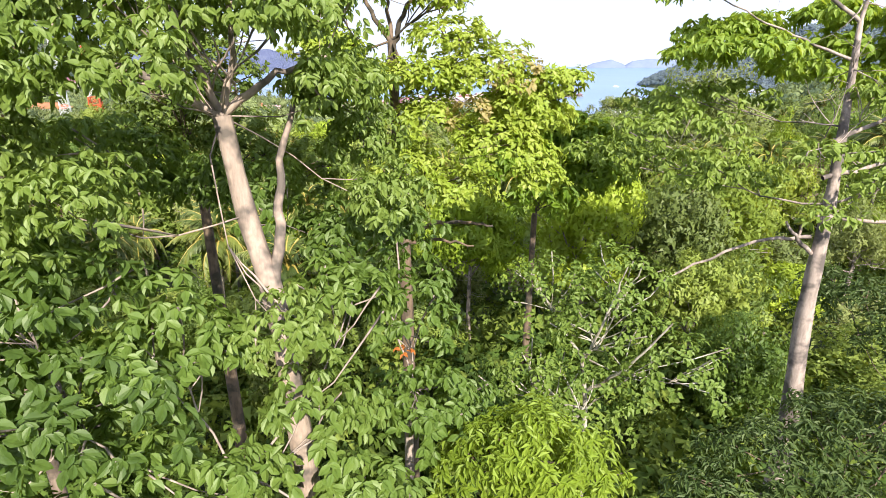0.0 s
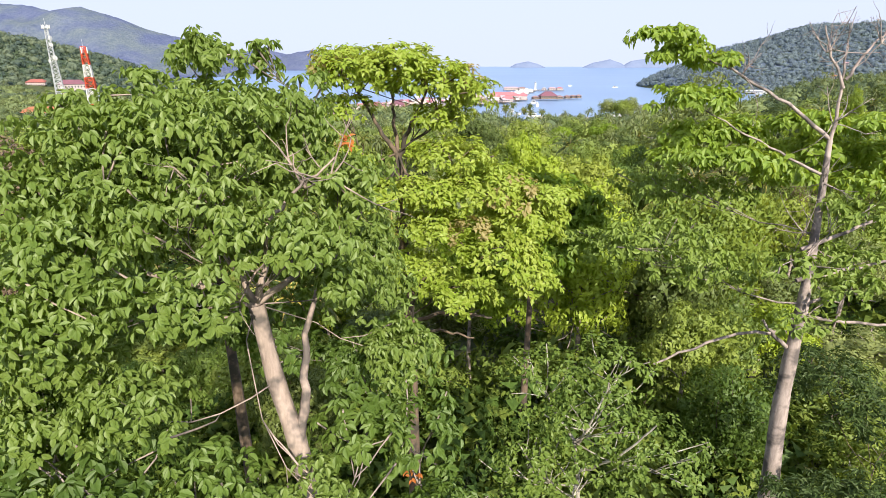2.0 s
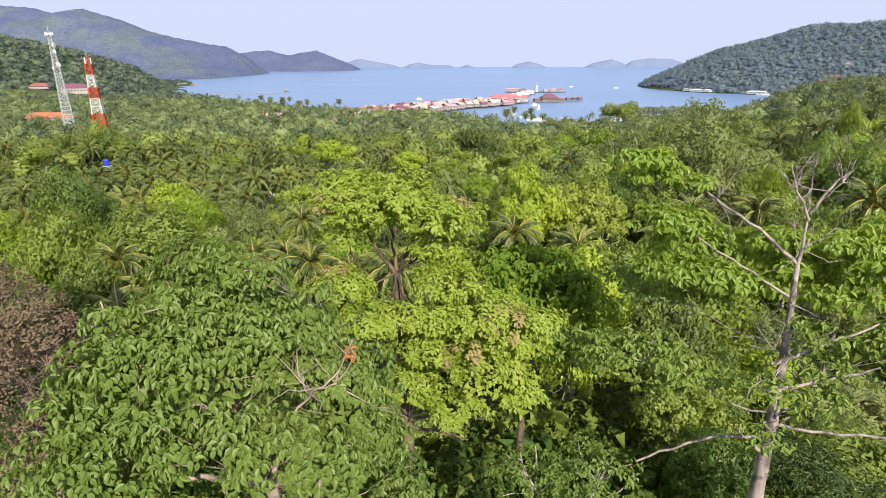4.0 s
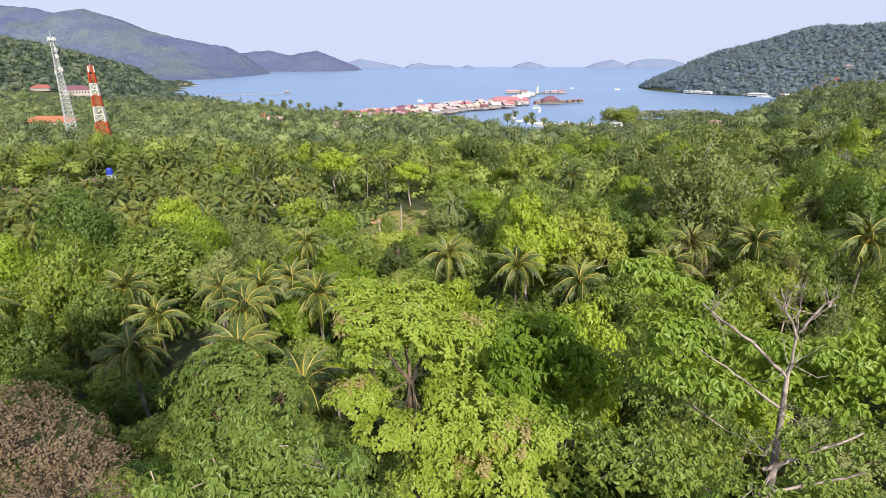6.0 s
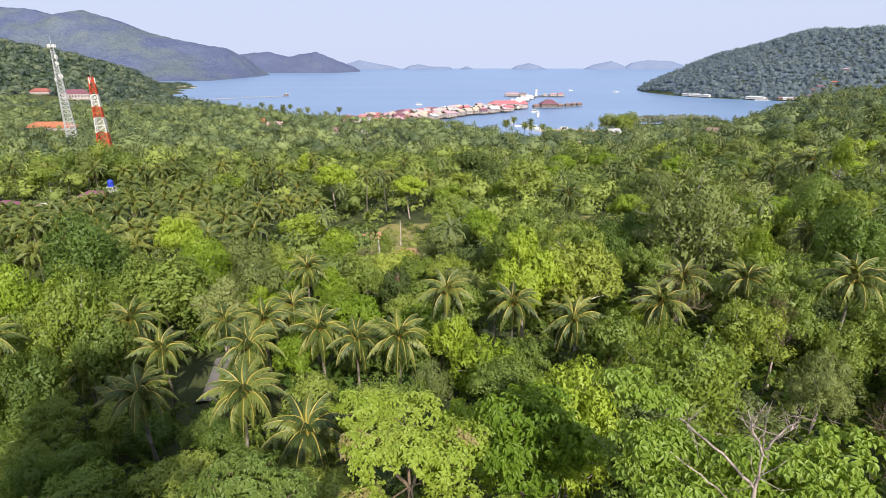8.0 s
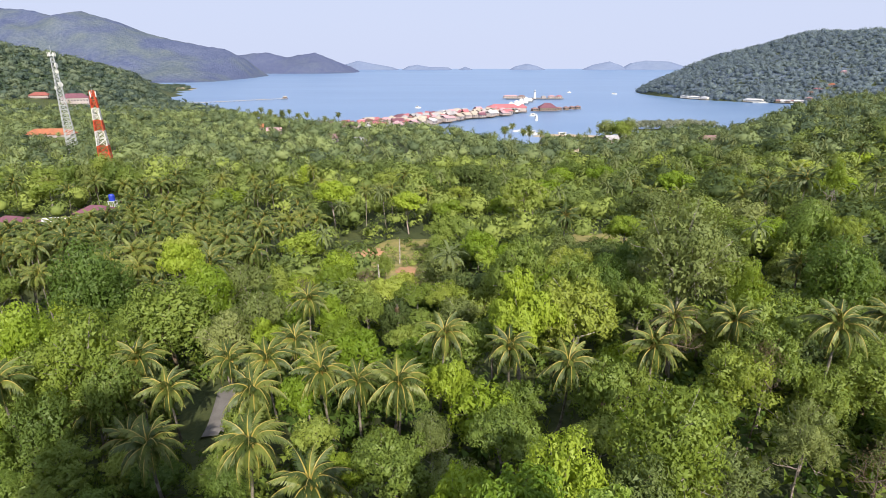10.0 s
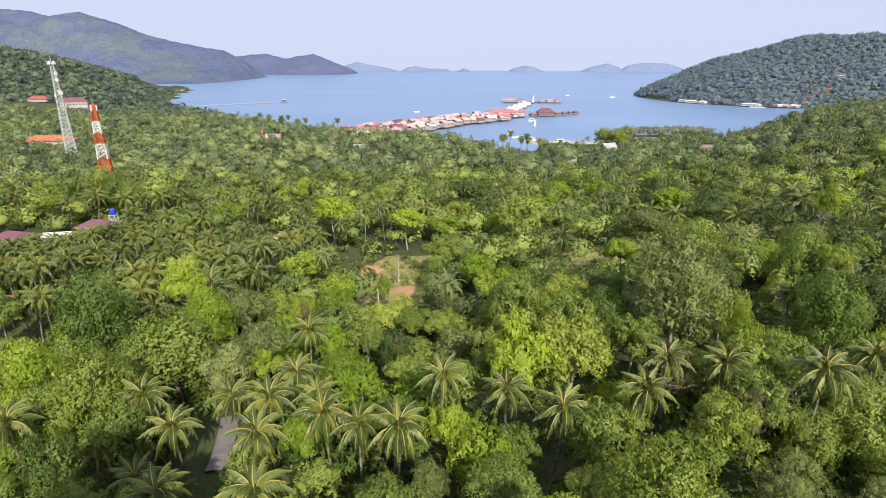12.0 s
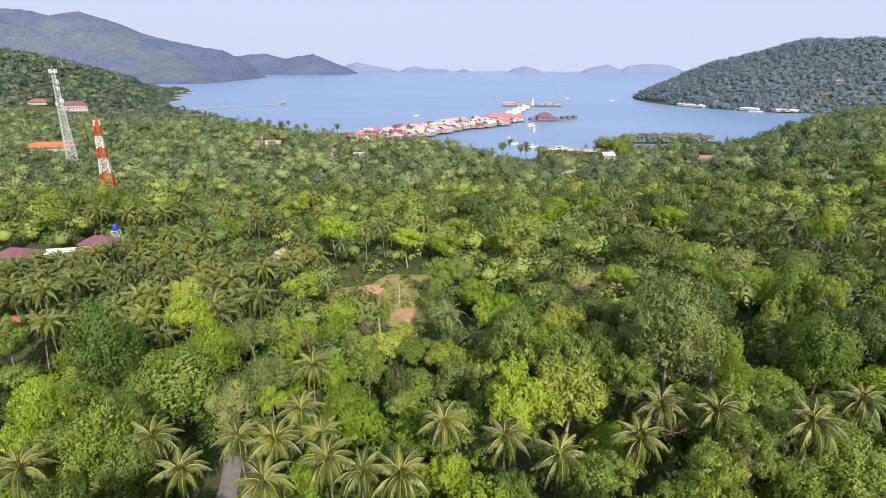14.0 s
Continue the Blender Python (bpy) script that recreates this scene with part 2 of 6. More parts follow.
# red, pink, brown and white have the bay's haze mixed into them
M_ROOF = {
    "red": solid("red_roof", (0.46, 0.155, 0.175), (0.34, 0.13, 0.15), 0.7, 0.3),
    "orange": solid("orange_tile_roof", (0.42, 0.15, 0.07), (0.30, 0.11, 0.06), 0.75, 0.35),
    "rust": solid("dull_red_roof", (0.33, 0.10, 0.08), (0.23, 0.08, 0.07), 0.75, 0.3),
    "maroon": solid("maroon_roof", (0.205, 0.080, 0.110), (0.13, 0.055, 0.078), 0.75, 0.35),
    "grey": solid("grey_tin_roof", (0.44, 0.42, 0.43), (0.28, 0.26, 0.28), 0.55, 0.25),
    "brown": solid("brown_roof", (0.29, 0.18, 0.17), (0.19, 0.12, 0.12), 0.8, 0.3),
    "white": solid("white_roof", (0.72, 0.70, 0.71), (0.55, 0.53, 0.54), 0.6, 0.3),
    "tan": solid("bleached_tan_roof", (0.52, 0.44, 0.37), (0.36, 0.30, 0.25), 0.75, 0.3),
    "pink": solid("hazed_pink_roof", (0.56, 0.35, 0.38), (0.42, 0.25, 0.28), 0.7, 0.3),
}
# darkened for shadowed walls and greyed for haze within the base colour
M_WALL = solid("plaster_wall", (0.48, 0.42, 0.41), (0.33, 0.28, 0.28), 0.85, 0.4)
M_WOOD = solid("weathered_planks", (0.24, 0.18, 0.14), (0.14, 0.11, 0.09), 0.85, 0.8)
M_DARKGLASS = solid("dark_window", (0.05, 0.06, 0.08), (0.03, 0.04, 0.05), 0.2, 0.5)
M_BLUE = solid("blue_plastic", (0.03, 0.06, 0.50), (0.02, 0.04, 0.35), 0.45, 0.8)


# ---- mesh tools ----
def mesh_of(name, verts, faces, mat, smooth=False):
    """A mesh from an array of points and a list of face arrays (each of triangles or of quads)."""
    me = bpy.data.meshes.new(name)
    verts = np.asarray(verts, np.float32)
    faces = [np.asarray(f, np.int32) for f in (faces if isinstance(faces, list) else [faces]) if len(f)]
    loops = np.concatenate([f.ravel() for f in faces])
    sizes = np.concatenate([np.full(len(f), f.shape[1], np.int32) for f in faces])
    me.vertices.add(len(verts))
    me.vertices.foreach_set("co", verts.ravel())
    me.loops.add(len(loops))
    me.loops.foreach_set("vertex_index", loops)
    me.polygons.add(len(sizes))
    me.polygons.foreach_set("loop_start", np.concatenate([[0], np.cumsum(sizes)[:-1]]).astype(np.int32))
    me.update(calc_edges=True)
    me.polygons.foreach_set("use_smooth", np.full(len(sizes), smooth, bool))
    me.materials.append(mat)
    return me


class Build:
    """Gathers points and faces of one mesh."""

    def __init__(self):
        self.v, self.q, self.t, self.n = [], [], [], 0
        self.nrm, self.rounded = [], False

    def add(self, verts, quads=None, tris=None, normals=None):
        if quads is not None and len(quads):
            self.q.append(np.asarray(quads, np.int32) + self.n)
        if tris is not None and len(tris):
            self.t.append(np.asarray(tris, np.int32) + self.n)
        self.v.append(np.asarray(verts, np.float64))
        self.nrm.append(np.zeros((len(verts), 3)) if normals is None else normals)
        self.rounded |= normals is not None
        self.n += len(verts)

    def tube(self, path, radii, sides=7):
        path, radii = np.asarray(path, float), np.asarray(radii, float)
        along = np.gradient(path, axis=0)
        along /= np.linalg.norm(along, axis=1, keepdims=True) + 1e-9
        ref = np.array([0.0, 1.0, 0.0]) if abs(along[:, 1]).mean() < 0.8 else np.array([1.0, 0.0, 0.0])
        a = np.cross(along, ref)
        a /= np.linalg.norm(a, axis=1, keepdims=True) + 1e-9
        b = np.cross(along, a)
        ang = np.linspace(0, 2 * np.pi, sides, endpoint=False)
        ring = path[:, None] + radii[:, None, None] * (a[:, None] * np.cos(ang)[None, :, None] + b[:, None] * np.sin(ang)[None, :, None])
        i, j = np.meshgrid(np.arange(len(path) - 1), np.arange(sides), indexing="ij")
        k = (j + 1) % sides
        quads = np.stack([i * sides + j, i * sides + k, (i + 1) * sides + k, (i + 1) * sides + j], -1).reshape(-1, 4)
        self.add(ring.reshape(-1, 3), quads)

    def beam(self, a, b, w):
        """A square bar from a to b."""
        self.tube(np.array([a, b], float), [w * 0.7, w * 0.7], 4)

    def box(self, x0, x1, y0, y1, z0, z1):
        v = [(x, y, z) for z in (z0, z1) for x, y in ((x0, y0), (x1, y0), (x1, y1), (x0, y1))]
        self.add(v, [(3, 2, 1, 0), (4, 5, 6, 7), (0, 1, 5, 4), (1, 2, 6, 5), (2, 3, 7, 6), (3, 0, 4, 7)])

    def gable(self, w, d, z, rise, over=0.6, thick=0.18):
        """A pitched roof with eaves and thickness, ridge along x."""
        x, y = w / 2 + over, d / 2 + over
        drop = rise * over / (d / 2)
        v = []
        for s in (0, -thick):
            v += [(-x, -y, z - drop + s), (x, -y, z - drop + s), (x, 0, z + rise + s), (-x, 0, z + rise + s), (x, y, z - drop + s), (-x, y, z - drop + s)]
        self.add(v, [(0, 1, 2, 3), (3, 2, 4, 5), (7, 6, 9, 8), (8, 9, 11, 10), (0, 6, 7, 1), (4, 10, 11, 5), (1, 7, 8, 2), (2, 8, 10, 4), (5, 11, 9, 3), (3, 9, 6, 0)])

    def hip(self, w, d, z, rise, over=0.6):
        x, y, r = w / 2 + over, d / 2 + over, max(0.05, (w - d) / 2)
        v = [(-x, -y, z), (x, -y, z), (x, y, z), (-x, y, z), (-r, 0, z + rise), (r, 0, z + rise)]
        v += [(a, b, z - 0.18) for a, b, _ in v[:4]]
        self.add(v, [(0, 1, 5, 4), (2, 3, 4, 5), (0, 6, 7, 1), (1, 7, 8, 2), (2, 8, 9, 3), (3, 9, 6, 0), (9, 8, 7, 6)], [(1, 2, 5), (3, 0, 4)])

    def mesh(self, name, mat, smooth=False):
        faces = ([np.concatenate(self.q)] if self.q else []) + ([np.concatenate(self.t)] if self.t else [])
        me = mesh_of(name, np.concatenate(self.v), faces, mat, smooth or self.rounded)
        if self.rounded:
            me.normals_split_custom_set_from_vertices(np.concatenate(self.nrm).tolist())
        return me


def part(name, me, parent, label="", at=None):
    ob = new(name, me)
    ob.parent = parent
    if at is not None:
        ob.matrix_basis = at
    if label:
        ob["label"] = label
    return ob


def thing(name, label, category, at, group="", kind=""):
    ob = new(name)
    ob.empty_display_size = 0.3
    ob.matrix_basis = at
    return tagged(ob, label, category, group, kind)


def unit(v):
    return v / (np.linalg.norm(v, axis=-1, keepdims=True) + 1e-9)


# leaf outlines: x along the leaf, y across, z up; the first is finely folded, the others two facets
LEAF_FINE = (np.array([(0, 0, 0), (0.20, 0.20, 0.06), (0.48, 0.27, 0.07), (0.78, 0.16, -0.03), (1, 0, -0.20), (0.20, -0.20, 0.06), (0.48, -0.27, 0.07), (0.78, -0.16, -0.03)]), None, np.array([(0, 2, 1), (0, 3, 2), (0, 4, 3), (0, 5, 6), (0, 6, 7), (0, 7, 4)]))
LEAF_KITE = (np.array([(0, 0, 0), (0.45, 0.30, 0.10), (1, 0, -0.10), (0.45, -0.30, 0.10)]), None, np.array([(0, 2, 1), (0, 3, 2)]))
LEAF_TRI = (np.array([(0, 0.30, 0.05), (0, -0.30, 0.05), (1, 0, -0.05)]), None, np.array([(0, 1, 2)]))
LEAF_LANCE = (np.array([(0, 0, 0), (0.45, 0.17, 0.07), (1, 0, -0.20), (0.45, -0.17, 0.07)]), None, np.array([(0, 2, 1), (0, 3, 2)]))


def leaves(build, shape, pos, along, up, size, outward=None, soft=0.62):
    """Puts one leaf at every place: along its midrib, up its upper face. Small leaves take part of their normal from the clump's outside."""
    tv, tq, tt = shape
    along = unit(along)
    side = unit(np.cross(up, along))
    nrm = np.cross(along, side)
    n, k = len(pos), len(tv)
    v = pos[:, None] + size[:, None, None] * (tv[None, :, 0, None] * along[:, None] + tv[None, :, 1, None] * side[:, None] + tv[None, :, 2, None] * nrm[:, None])
    base = (np.arange(n) * k)[:, None, None]
    turned = None if outward is None else np.repeat(unit(outward * soft + unit(nrm) * (1 - soft)), k, 0)
    build.add(v.reshape(-1, 3), None if tq is None else (base + tq[None]).reshape(-1, 4), None if tt is None else (base + tt[None]).reshape(-1, 3), turned)


def lobe_points(rng, lobes, count, low=-0.45, shell=0.62):
    """Places and outward directions on the uneven outsides of rounded lobes (x, y, z, rx, ry, rz)."""
    lobes = np.asarray(lobes, float)
    area = lobes[:, 3] * lobes[:, 4] + lobes[:, 3] * lobes[:, 5] + lobes[:, 4] * lobes[:, 5]
    which = rng.choice(len(lobes), count, p=area / area.sum())
    d = unit(rng.normal(size=(count, 3)))
    flip = d[:, 2] < low
    d[flip, 2] = np.abs(d[flip, 2]) * rng.uniform(0.2, 1.0, flip.sum())
    d = unit(d)
    ph = rng.uniform(0, 6.28, (len(lobes), 3))[which]
    wob = 1 + 0.13 * np.sin(4.1 * d[:, 0] + ph[:, 0]) + 0.12 * np.sin(5.3 * d[:, 1] + ph[:, 1]) + 0.10 * np.sin(6.7 * d[:, 2] + ph[:, 2])
    r = (shell + (1 - shell) * rng.uniform(0, 1, count) ** 0.5) * wob
    return lobes[which, :3] + d * lobes[which, 3:] * r[:, None], unit(d / lobes[which, 3:]), which


def clumps(p, wave, keep):
    """Picks the places that lie in clumps, leaving gaps of about the wave's length between them."""
    x, y, z = (p * (2 * np.pi / wave)).T
    n = np.sin(x + 1.7 * np.sin(0.8 * y)) + np.sin(1.1 * y + 1.3 * np.sin(z)) + np.sin(1.3 * z + 1.1 * np.sin(0.9 * x))
    return n > np.quantile(n, 1 - keep)


def whorls(rng, build, pts, outw, shape, per, size, droop=0.35, rise=0.35, spread=0.3):
    """Leaf whorls at twig tips: leaves radiate round the twig and hang outward."""
    n = len(pts)
    axis = unit(outw + np.array([0, 0, rise]) + rng.normal(size=(n, 3)) * spread)
    ref = unit(np.cross(axis, unit(rng.normal(size=(n, 3)))))
    oth = np.cross(axis, ref)
    for j in range(per):
        a = 2 * np.pi * j / per + rng.uniform(-0.35, 0.35, n)
        rad = ref * np.cos(a)[:, None] + oth * np.sin(a)[:, None]
        lift = rng.uniform(0.0, 0.75, n)[:, None]
        al = unit(rad + axis * lift - np.array([0, 0, 1]) * (droop * rng.uniform(0.5, 1.4, n))[:, None])
        leaves(build, shape, pts + rad * 0.02 + rng.normal(size=(n, 3)) * size * 0.18, al, unit(axis + np.array([0, 0, 0.6])), size * rng.uniform(0.65, 1.15, n))


def limb(rng, build, a, b, r0, r1, sides=6, sag=0.12, steps=6):
    """A branch that wanders from a to b and tapers."""
    a, b = np.asarray(a, float), np.asarray(b, float)
    t = np.linspace(0, 1, steps)[:, None]
    length = np.linalg.norm(b - a)
    bend = rng.normal(size=3) * length * sag
    bend[2] = -abs(bend[2]) * 0.6
    p = a + (b - a) * t + bend * (t * (1 - t)) * 2 + rng.normal(size=(steps, 3)) * length * 0.018 * np.sin(np.pi * t)
    build.tube(p, r0 + (r1 - r0) * t[:, 0] ** 0.8, sides)
    return p


def wood_of(rng, build, trunk, radii, forks, lobes, pts, which, twigs=40, limb_r=0.3, twig_r=0.018, sides=9):
    """Trunk along its points, limbs that branch on from lobe to lobe, and twigs to some of the leaf clusters."""
    trunk, lobes = np.asarray(trunk, float), np.asarray(lobes, float)
    build.tube(trunk, radii, sides)
    grown = []
    start = trunk[forks[0]]
    for i in np.argsort(np.linalg.norm(lobes[:, :3] - start, axis=1)):
        goal = lobes[i, :3] - [0, 0, lobes[i, 5] * 0.3]
        f = forks[i % len(forks)]
        best, from_r = trunk[f], limb_r * radii[f]
        reach = np.linalg.norm(goal - best)
        for p, r in grown:
            if np.linalg.norm(goal - p) < reach * 0.62:
                best, from_r, reach = p, r * 0.75, np.linalg.norm(goal - p)
        path = limb(rng, build, best, goal, from_r, from_r * 0.55, 5)
        grown += [(path[-1], from_r * 0.6), (path[3], from_r * 0.75)]
        mine = np.flatnonzero(which == i)
        if len(mine):
            for j in rng.choice(mine, min(len(mine), max(2, twigs // len(lobes))), replace=False):
                s = path[rng.integers(2, len(path))]
                limb(rng, build, s, pts[j], from_r * 0.38, twig_r, 4, 0.1, 4)


def puffs_of(rng, lobes, wide=0.36, each=20):
    """Rounded leaf clumps that cover the lobes of a crown: places, sizes and outward directions."""
    lobes = np.asarray(lobes, float)
    mean = lobes[:, 3:].mean(1)
    out = []
    for i, lb in enumerate(lobes):
        n = max(7, int(each * (mean[i] / mean.max()) ** 1.2))
        d = unit(rng.normal(size=(n * 3, 3)))
        d = d[d[:, 2] > -0.5][:n]
        c = lb[:3] + d * lb[3:] * rng.uniform(0.70, 0.92, (len(d), 1))
        r = mean[i] * wide * rng.uniform(0.7, 1.3, len(d))
        gap = np.linalg.norm((c[:, None] - lobes[None, :, :3]) / lobes[None, :, 3:], axis=2)
        gap[:, i] = 9
        keep = gap.min(1) > 0.62
        out.append(np.column_stack([c, r, d])[keep])
    return np.concatenate(out)


def puff_leaves(rng, build, puffs, count, shape, size, lobes=(), tilt=0.5):
    """Covers the clumps of a crown with small leaves, over the shaded leaves within."""
    area = puffs[:, 3] ** 2
    w = rng.choice(len(puffs), count, p=area / area.sum())
    d = unit(unit(rng.normal(size=(count, 3))) + puffs[w, 4:] * 0.5 + np.array([0, 0, 0.10]))
    pos = puffs[w, :3] + d * (puffs[w, 3] * (1.18 - 0.55 * rng.uniform(size=count) ** 1.6))[:, None]
    out = unit(d * 0.6 + puffs[w, 4:] * 0.4)
    t = rng.normal(size=(count, 3))
    t = unit(t - d * (t * d).sum(-1, keepdims=True))
    al = unit(t + d * rng.uniform(-0.3, 0.6, (count, 1)) - np.array([0, 0, 0.35]))
    leaves(build, shape, pos, al, unit(out + rng.normal(size=(count, 3)) * tilt + np.array([0, 0, 0.2])), size * rng.uniform(0.55, 1.25, count), out, 0.55)
    if len(lobes):
        p, o, _ = lobe_points(rng, lobes, count // 4, -0.7, 0.45)
        c = np.asarray(lobes)[:, :3].mean(0)
        leaves(build, LEAF_TRI, c + (p - c) * 0.80, unit(rng.normal(size=p.shape)), unit(o + rng.normal(size=p.shape) * 0.5), size * rng.uniform(1.4, 2.2, len(p)), o, 0.4)


# ---- the lie of the land ----
SHORE = ([-3000, -1340, -1000, -800, -758, -600, -420, -300, -200, -145, 0, 50, 78, 95, 150, 168, 243, 290, 340, 400, 480, 560, 640, 720, 2500],
         [2700, 2500, 1950, 1727, 1528, 1150, 850, 740, 620, 565, 500, 420, 424, 492, 476, 470, 466, 472, 520, 560, 600, 690, 860, 930, 960])


def smooth(a, b, x):
    t = np.clip((x - a) / (b - a), 0, 1)
    return t * t * (3 - 2 * t)


def roll_noise(x, y, s):
    return np.sin(x / s + 1.3 * np.sin(y / s * 0.7)) * np.cos(y / s * 1.1 + 0.8 * np.sin(x / s * 0.6))


def land(x, y):
    """The height of the ground above the sea."""
    x, y = np.asarray(x, float), np.asarray(y, float)
    base = np.interp(y, [-300, -60, 0, 25, 50, 75, 100, 150, 200, 300, 400, 700, 2000], [60, 36, 28, 23.5, 18.5, 15, 12.5, 9.5, 8.5, 6, 3.5, 4, 8])
    side = np.interp(y, [-50, 0, 50, 100, 200, 300], [0.05, 0.10, 0.13, 0.10, 0.05, 0.01])
    z = base + side * np.clip(x, np.interp(y, [80, 170], [-110, -45]), 110) + 0.5 * roll_noise(x, y, 23.0)
    z = z + 24 * smooth(90, 300, x) * smooth(120, 260, y) * (1 - smooth(310, 385, y - x + 190)) * (1 - smooth(470, 640, y))
    z = np.maximum(z, 2.2)
    ridge_l = np.interp(x, [-1500, -1000, -789, -732, -674, -617, -559, -499, -430], [146, 124, 90, 79, 64, 47, 29, 12, 0])
    z = z + ridge_l * smooth(560, 1000, y) * (1 - smooth(1000, 1400, y))
    z = np.minimum(z, 0.4 + np.interp(x, [-420, -300, 90, 180, 260, 400], [0.35, 0.05, 0.05, 0.10, 0.42, 0.50]) * (np.interp(x, *SHORE) - y))
    ridge_r = np.interp(x, [500, 520, 586, 650, 716, 782, 846, 912, 981, 1076, 1500, 2500], [8, 22, 42, 66, 86, 104, 123, 137, 138, 130, 120, 90])
    reach = 34 + 446 * np.sqrt(np.clip(1 - ((np.minimum(x, 930) - 930) / 436) ** 2, 0, 1))
    head = ridge_r * (1 - ((y - np.interp(x, [500, 720], [1260, 1350])) / reach) ** 2) + 6 * roll_noise(x, y, 60.0) * smooth(500, 640, x)
    head = np.where(x > 498, head, -4)
    mud = 0.8 - ((x - 229) / 62) ** 2 - ((y - 536) / 12) ** 2
    return np.maximum(np.maximum(np.maximum(z, head), mud), -4.0)


def grid_mesh(name, xs, ys, height, mat):
    gx, gy = np.meshgrid(xs, ys)
    v = np.stack([gx, gy, height(gx, gy)], -1).reshape(-1, 3)
    i, j = np.meshgrid(np.arange(len(ys) - 1), np.arange(len(xs) - 1), indexing="ij")
    a = i * len(xs) + j
    return mesh_of(name, v, np.stack([a, a + 1, a + 1 + len(xs), a + len(xs)], -1).reshape(-1, 4), mat, True)


xs = np.unique(np.concatenate([np.arange(-2400, -600, 60), np.arange(-600, -150, 20), np.arange(-150, 150, 5), np.arange(150, 700, 14), np.arange(700, 2001, 40)]))
ys = np.unique(np.concatenate([np.arange(-300, 0, 20), np.arange(0, 260, 5), np.arange(260, 700, 9), np.arange(700, 2000, 30), np.arange(2000, 2601, 100)]))
ground = tagged(new("ground", grid_mesh("ground", xs, ys, land, M_GROUND)), "dark leaf-littered forest floor of a coastal slope", "ground", kind="structure")


def sea_level(x, y):
    return 62.0 * np.clip((y - 2500) / 2350, 0, 1) ** 1.5


water = tagged(new("water", grid_mesh("water", np.linspace(-5200, 5200, 41), np.concatenate([[-300, 0, 300], np.arange(600, 4860, 85)]), sea_level, M_SEA)),
               "calm pale blue sea of a bay", "sea", kind="structure")


def ridge_mesh(name, mat, profile, y, front, back, rough, step, foot=0.0):
    """A far range: the skyline's profile along x, falling away to the front and the back."""
    px, pz = np.array(profile, float).T
    gx = np.arange(px[0], px[-1] + step, step)
    gy = np.linspace(y - front, y + back, 26)

    def h(x, yy):
        crest = np.interp(x, px, pz)
        f = np.where(yy < y, smooth(y - front, y, yy), 1 - smooth(y, y + back, yy))
        spur = 1 + 0.55 * roll_noise(x, yy, rough) * (1 - f) + 0.30 * roll_noise(x + 70, yy, rough * 0.37) * (1 - f)
        fine = (roll_noise(x, yy, 19.0) + roll_noise(x + 31, yy, 11.0)) * 2.2 * np.clip(crest / 150, 0, 1)
        return foot + crest * np.clip(f * spur, 0, 1) + fine * f - 2
    return grid_mesh(name, gx, gy, h, mat)


def backdrop(name, label, me):
    return tagged(new(name, me), label, "hill", kind="structure")


backdrop("backdrop_mountain", "forested mountain range beyond the bay, haze put into its blue-green", ridge_mesh("mountain", M_FAR1, [(-4200, 420), (-3300, 470), (-2900, 430), (-2631, 408), (-2466, 396), (-2339, 363), (-2165, 389), (-1973, 337), (-1816, 275), (-1652, 232), (-1452, 194), (-1350, 182), (-1253, 134), (-1190, 79), (-1130, 8)], 3400, 900, 500, 190.0, 18))
backdrop("backdrop_cape", "wooded cape on the far shore, haze put into its blue", ridge_mesh("cape", M_FAR2, [(-1900, 120), (-1563, 147), (-1460, 160), (-1364, 165), (-1214, 128), (-1100, 150), (-992, 163), (-842, 105), (-712, 56), (-650, 20)], 4300, 420, 300, 130.0, 16, 20.0))
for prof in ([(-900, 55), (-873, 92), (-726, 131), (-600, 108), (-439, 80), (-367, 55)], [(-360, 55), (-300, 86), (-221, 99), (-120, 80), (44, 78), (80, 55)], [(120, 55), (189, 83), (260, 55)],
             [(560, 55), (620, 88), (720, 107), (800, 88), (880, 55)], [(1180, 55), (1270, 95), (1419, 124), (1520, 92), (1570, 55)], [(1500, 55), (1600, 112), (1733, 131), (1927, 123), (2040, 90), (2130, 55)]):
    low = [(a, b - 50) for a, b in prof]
    backdrop("backdrop_island", "island on the horizon, haze put into its pale blue", ridge_mesh("island", M_FAR3, low, 4700, 90, 90, 90.0, 14, 50.0))

# ---- bare ground, roads and clearings (laid just above the ground) ----


def patch(name, label, category, outline, mat, lift=0.12, rings=7):
    """A flat patch with an uneven edge that follows the ground: outline is centre, half sizes and turn."""
    cx, cy, rx, ry, turn = outline
    rng = np.random.default_rng(int(abs(cx * 7 + cy * 13)))
    n = 36
    a = np.linspace(0, 2 * np.pi, n, endpoint=False)
    edge = 1 + 0.16 * np.sin(3 * a + rng.uniform(0, 6)) + 0.10 * np.sin(7 * a + rng.uniform(0, 6))
    v, q = [(cx, cy)], []
    for k in range(1, rings + 1):
        u, w = rx * edge * np.cos(a) * k / rings, ry * edge * np.sin(a) * k / rings
        v += list(zip(cx + u * math.cos(turn) - w * math.sin(turn), cy + u * math.sin(turn) + w * math.cos(turn)))
    v = np.array(v)
    z = np.maximum(land(v[:, 0], v[:, 1]), 0.15) + lift
    z[-n:] -= lift + 0.3
    b = Build()
    quads = [(1 + (k - 1) * n + i, 1 + k * n + i, 1 + k * n + (i + 1) % n, 1 + (k - 1) * n + (i + 1) % n) for k in range(1, rings) for i in range(n)]
    b.add(np.column_stack([v, z]), quads, [(0, 1 + i, 1 + (i + 1) % n) for i in range(n)])
    return tagged(new(name, b.mesh(name, mat, True)), label, category, kind="structure")


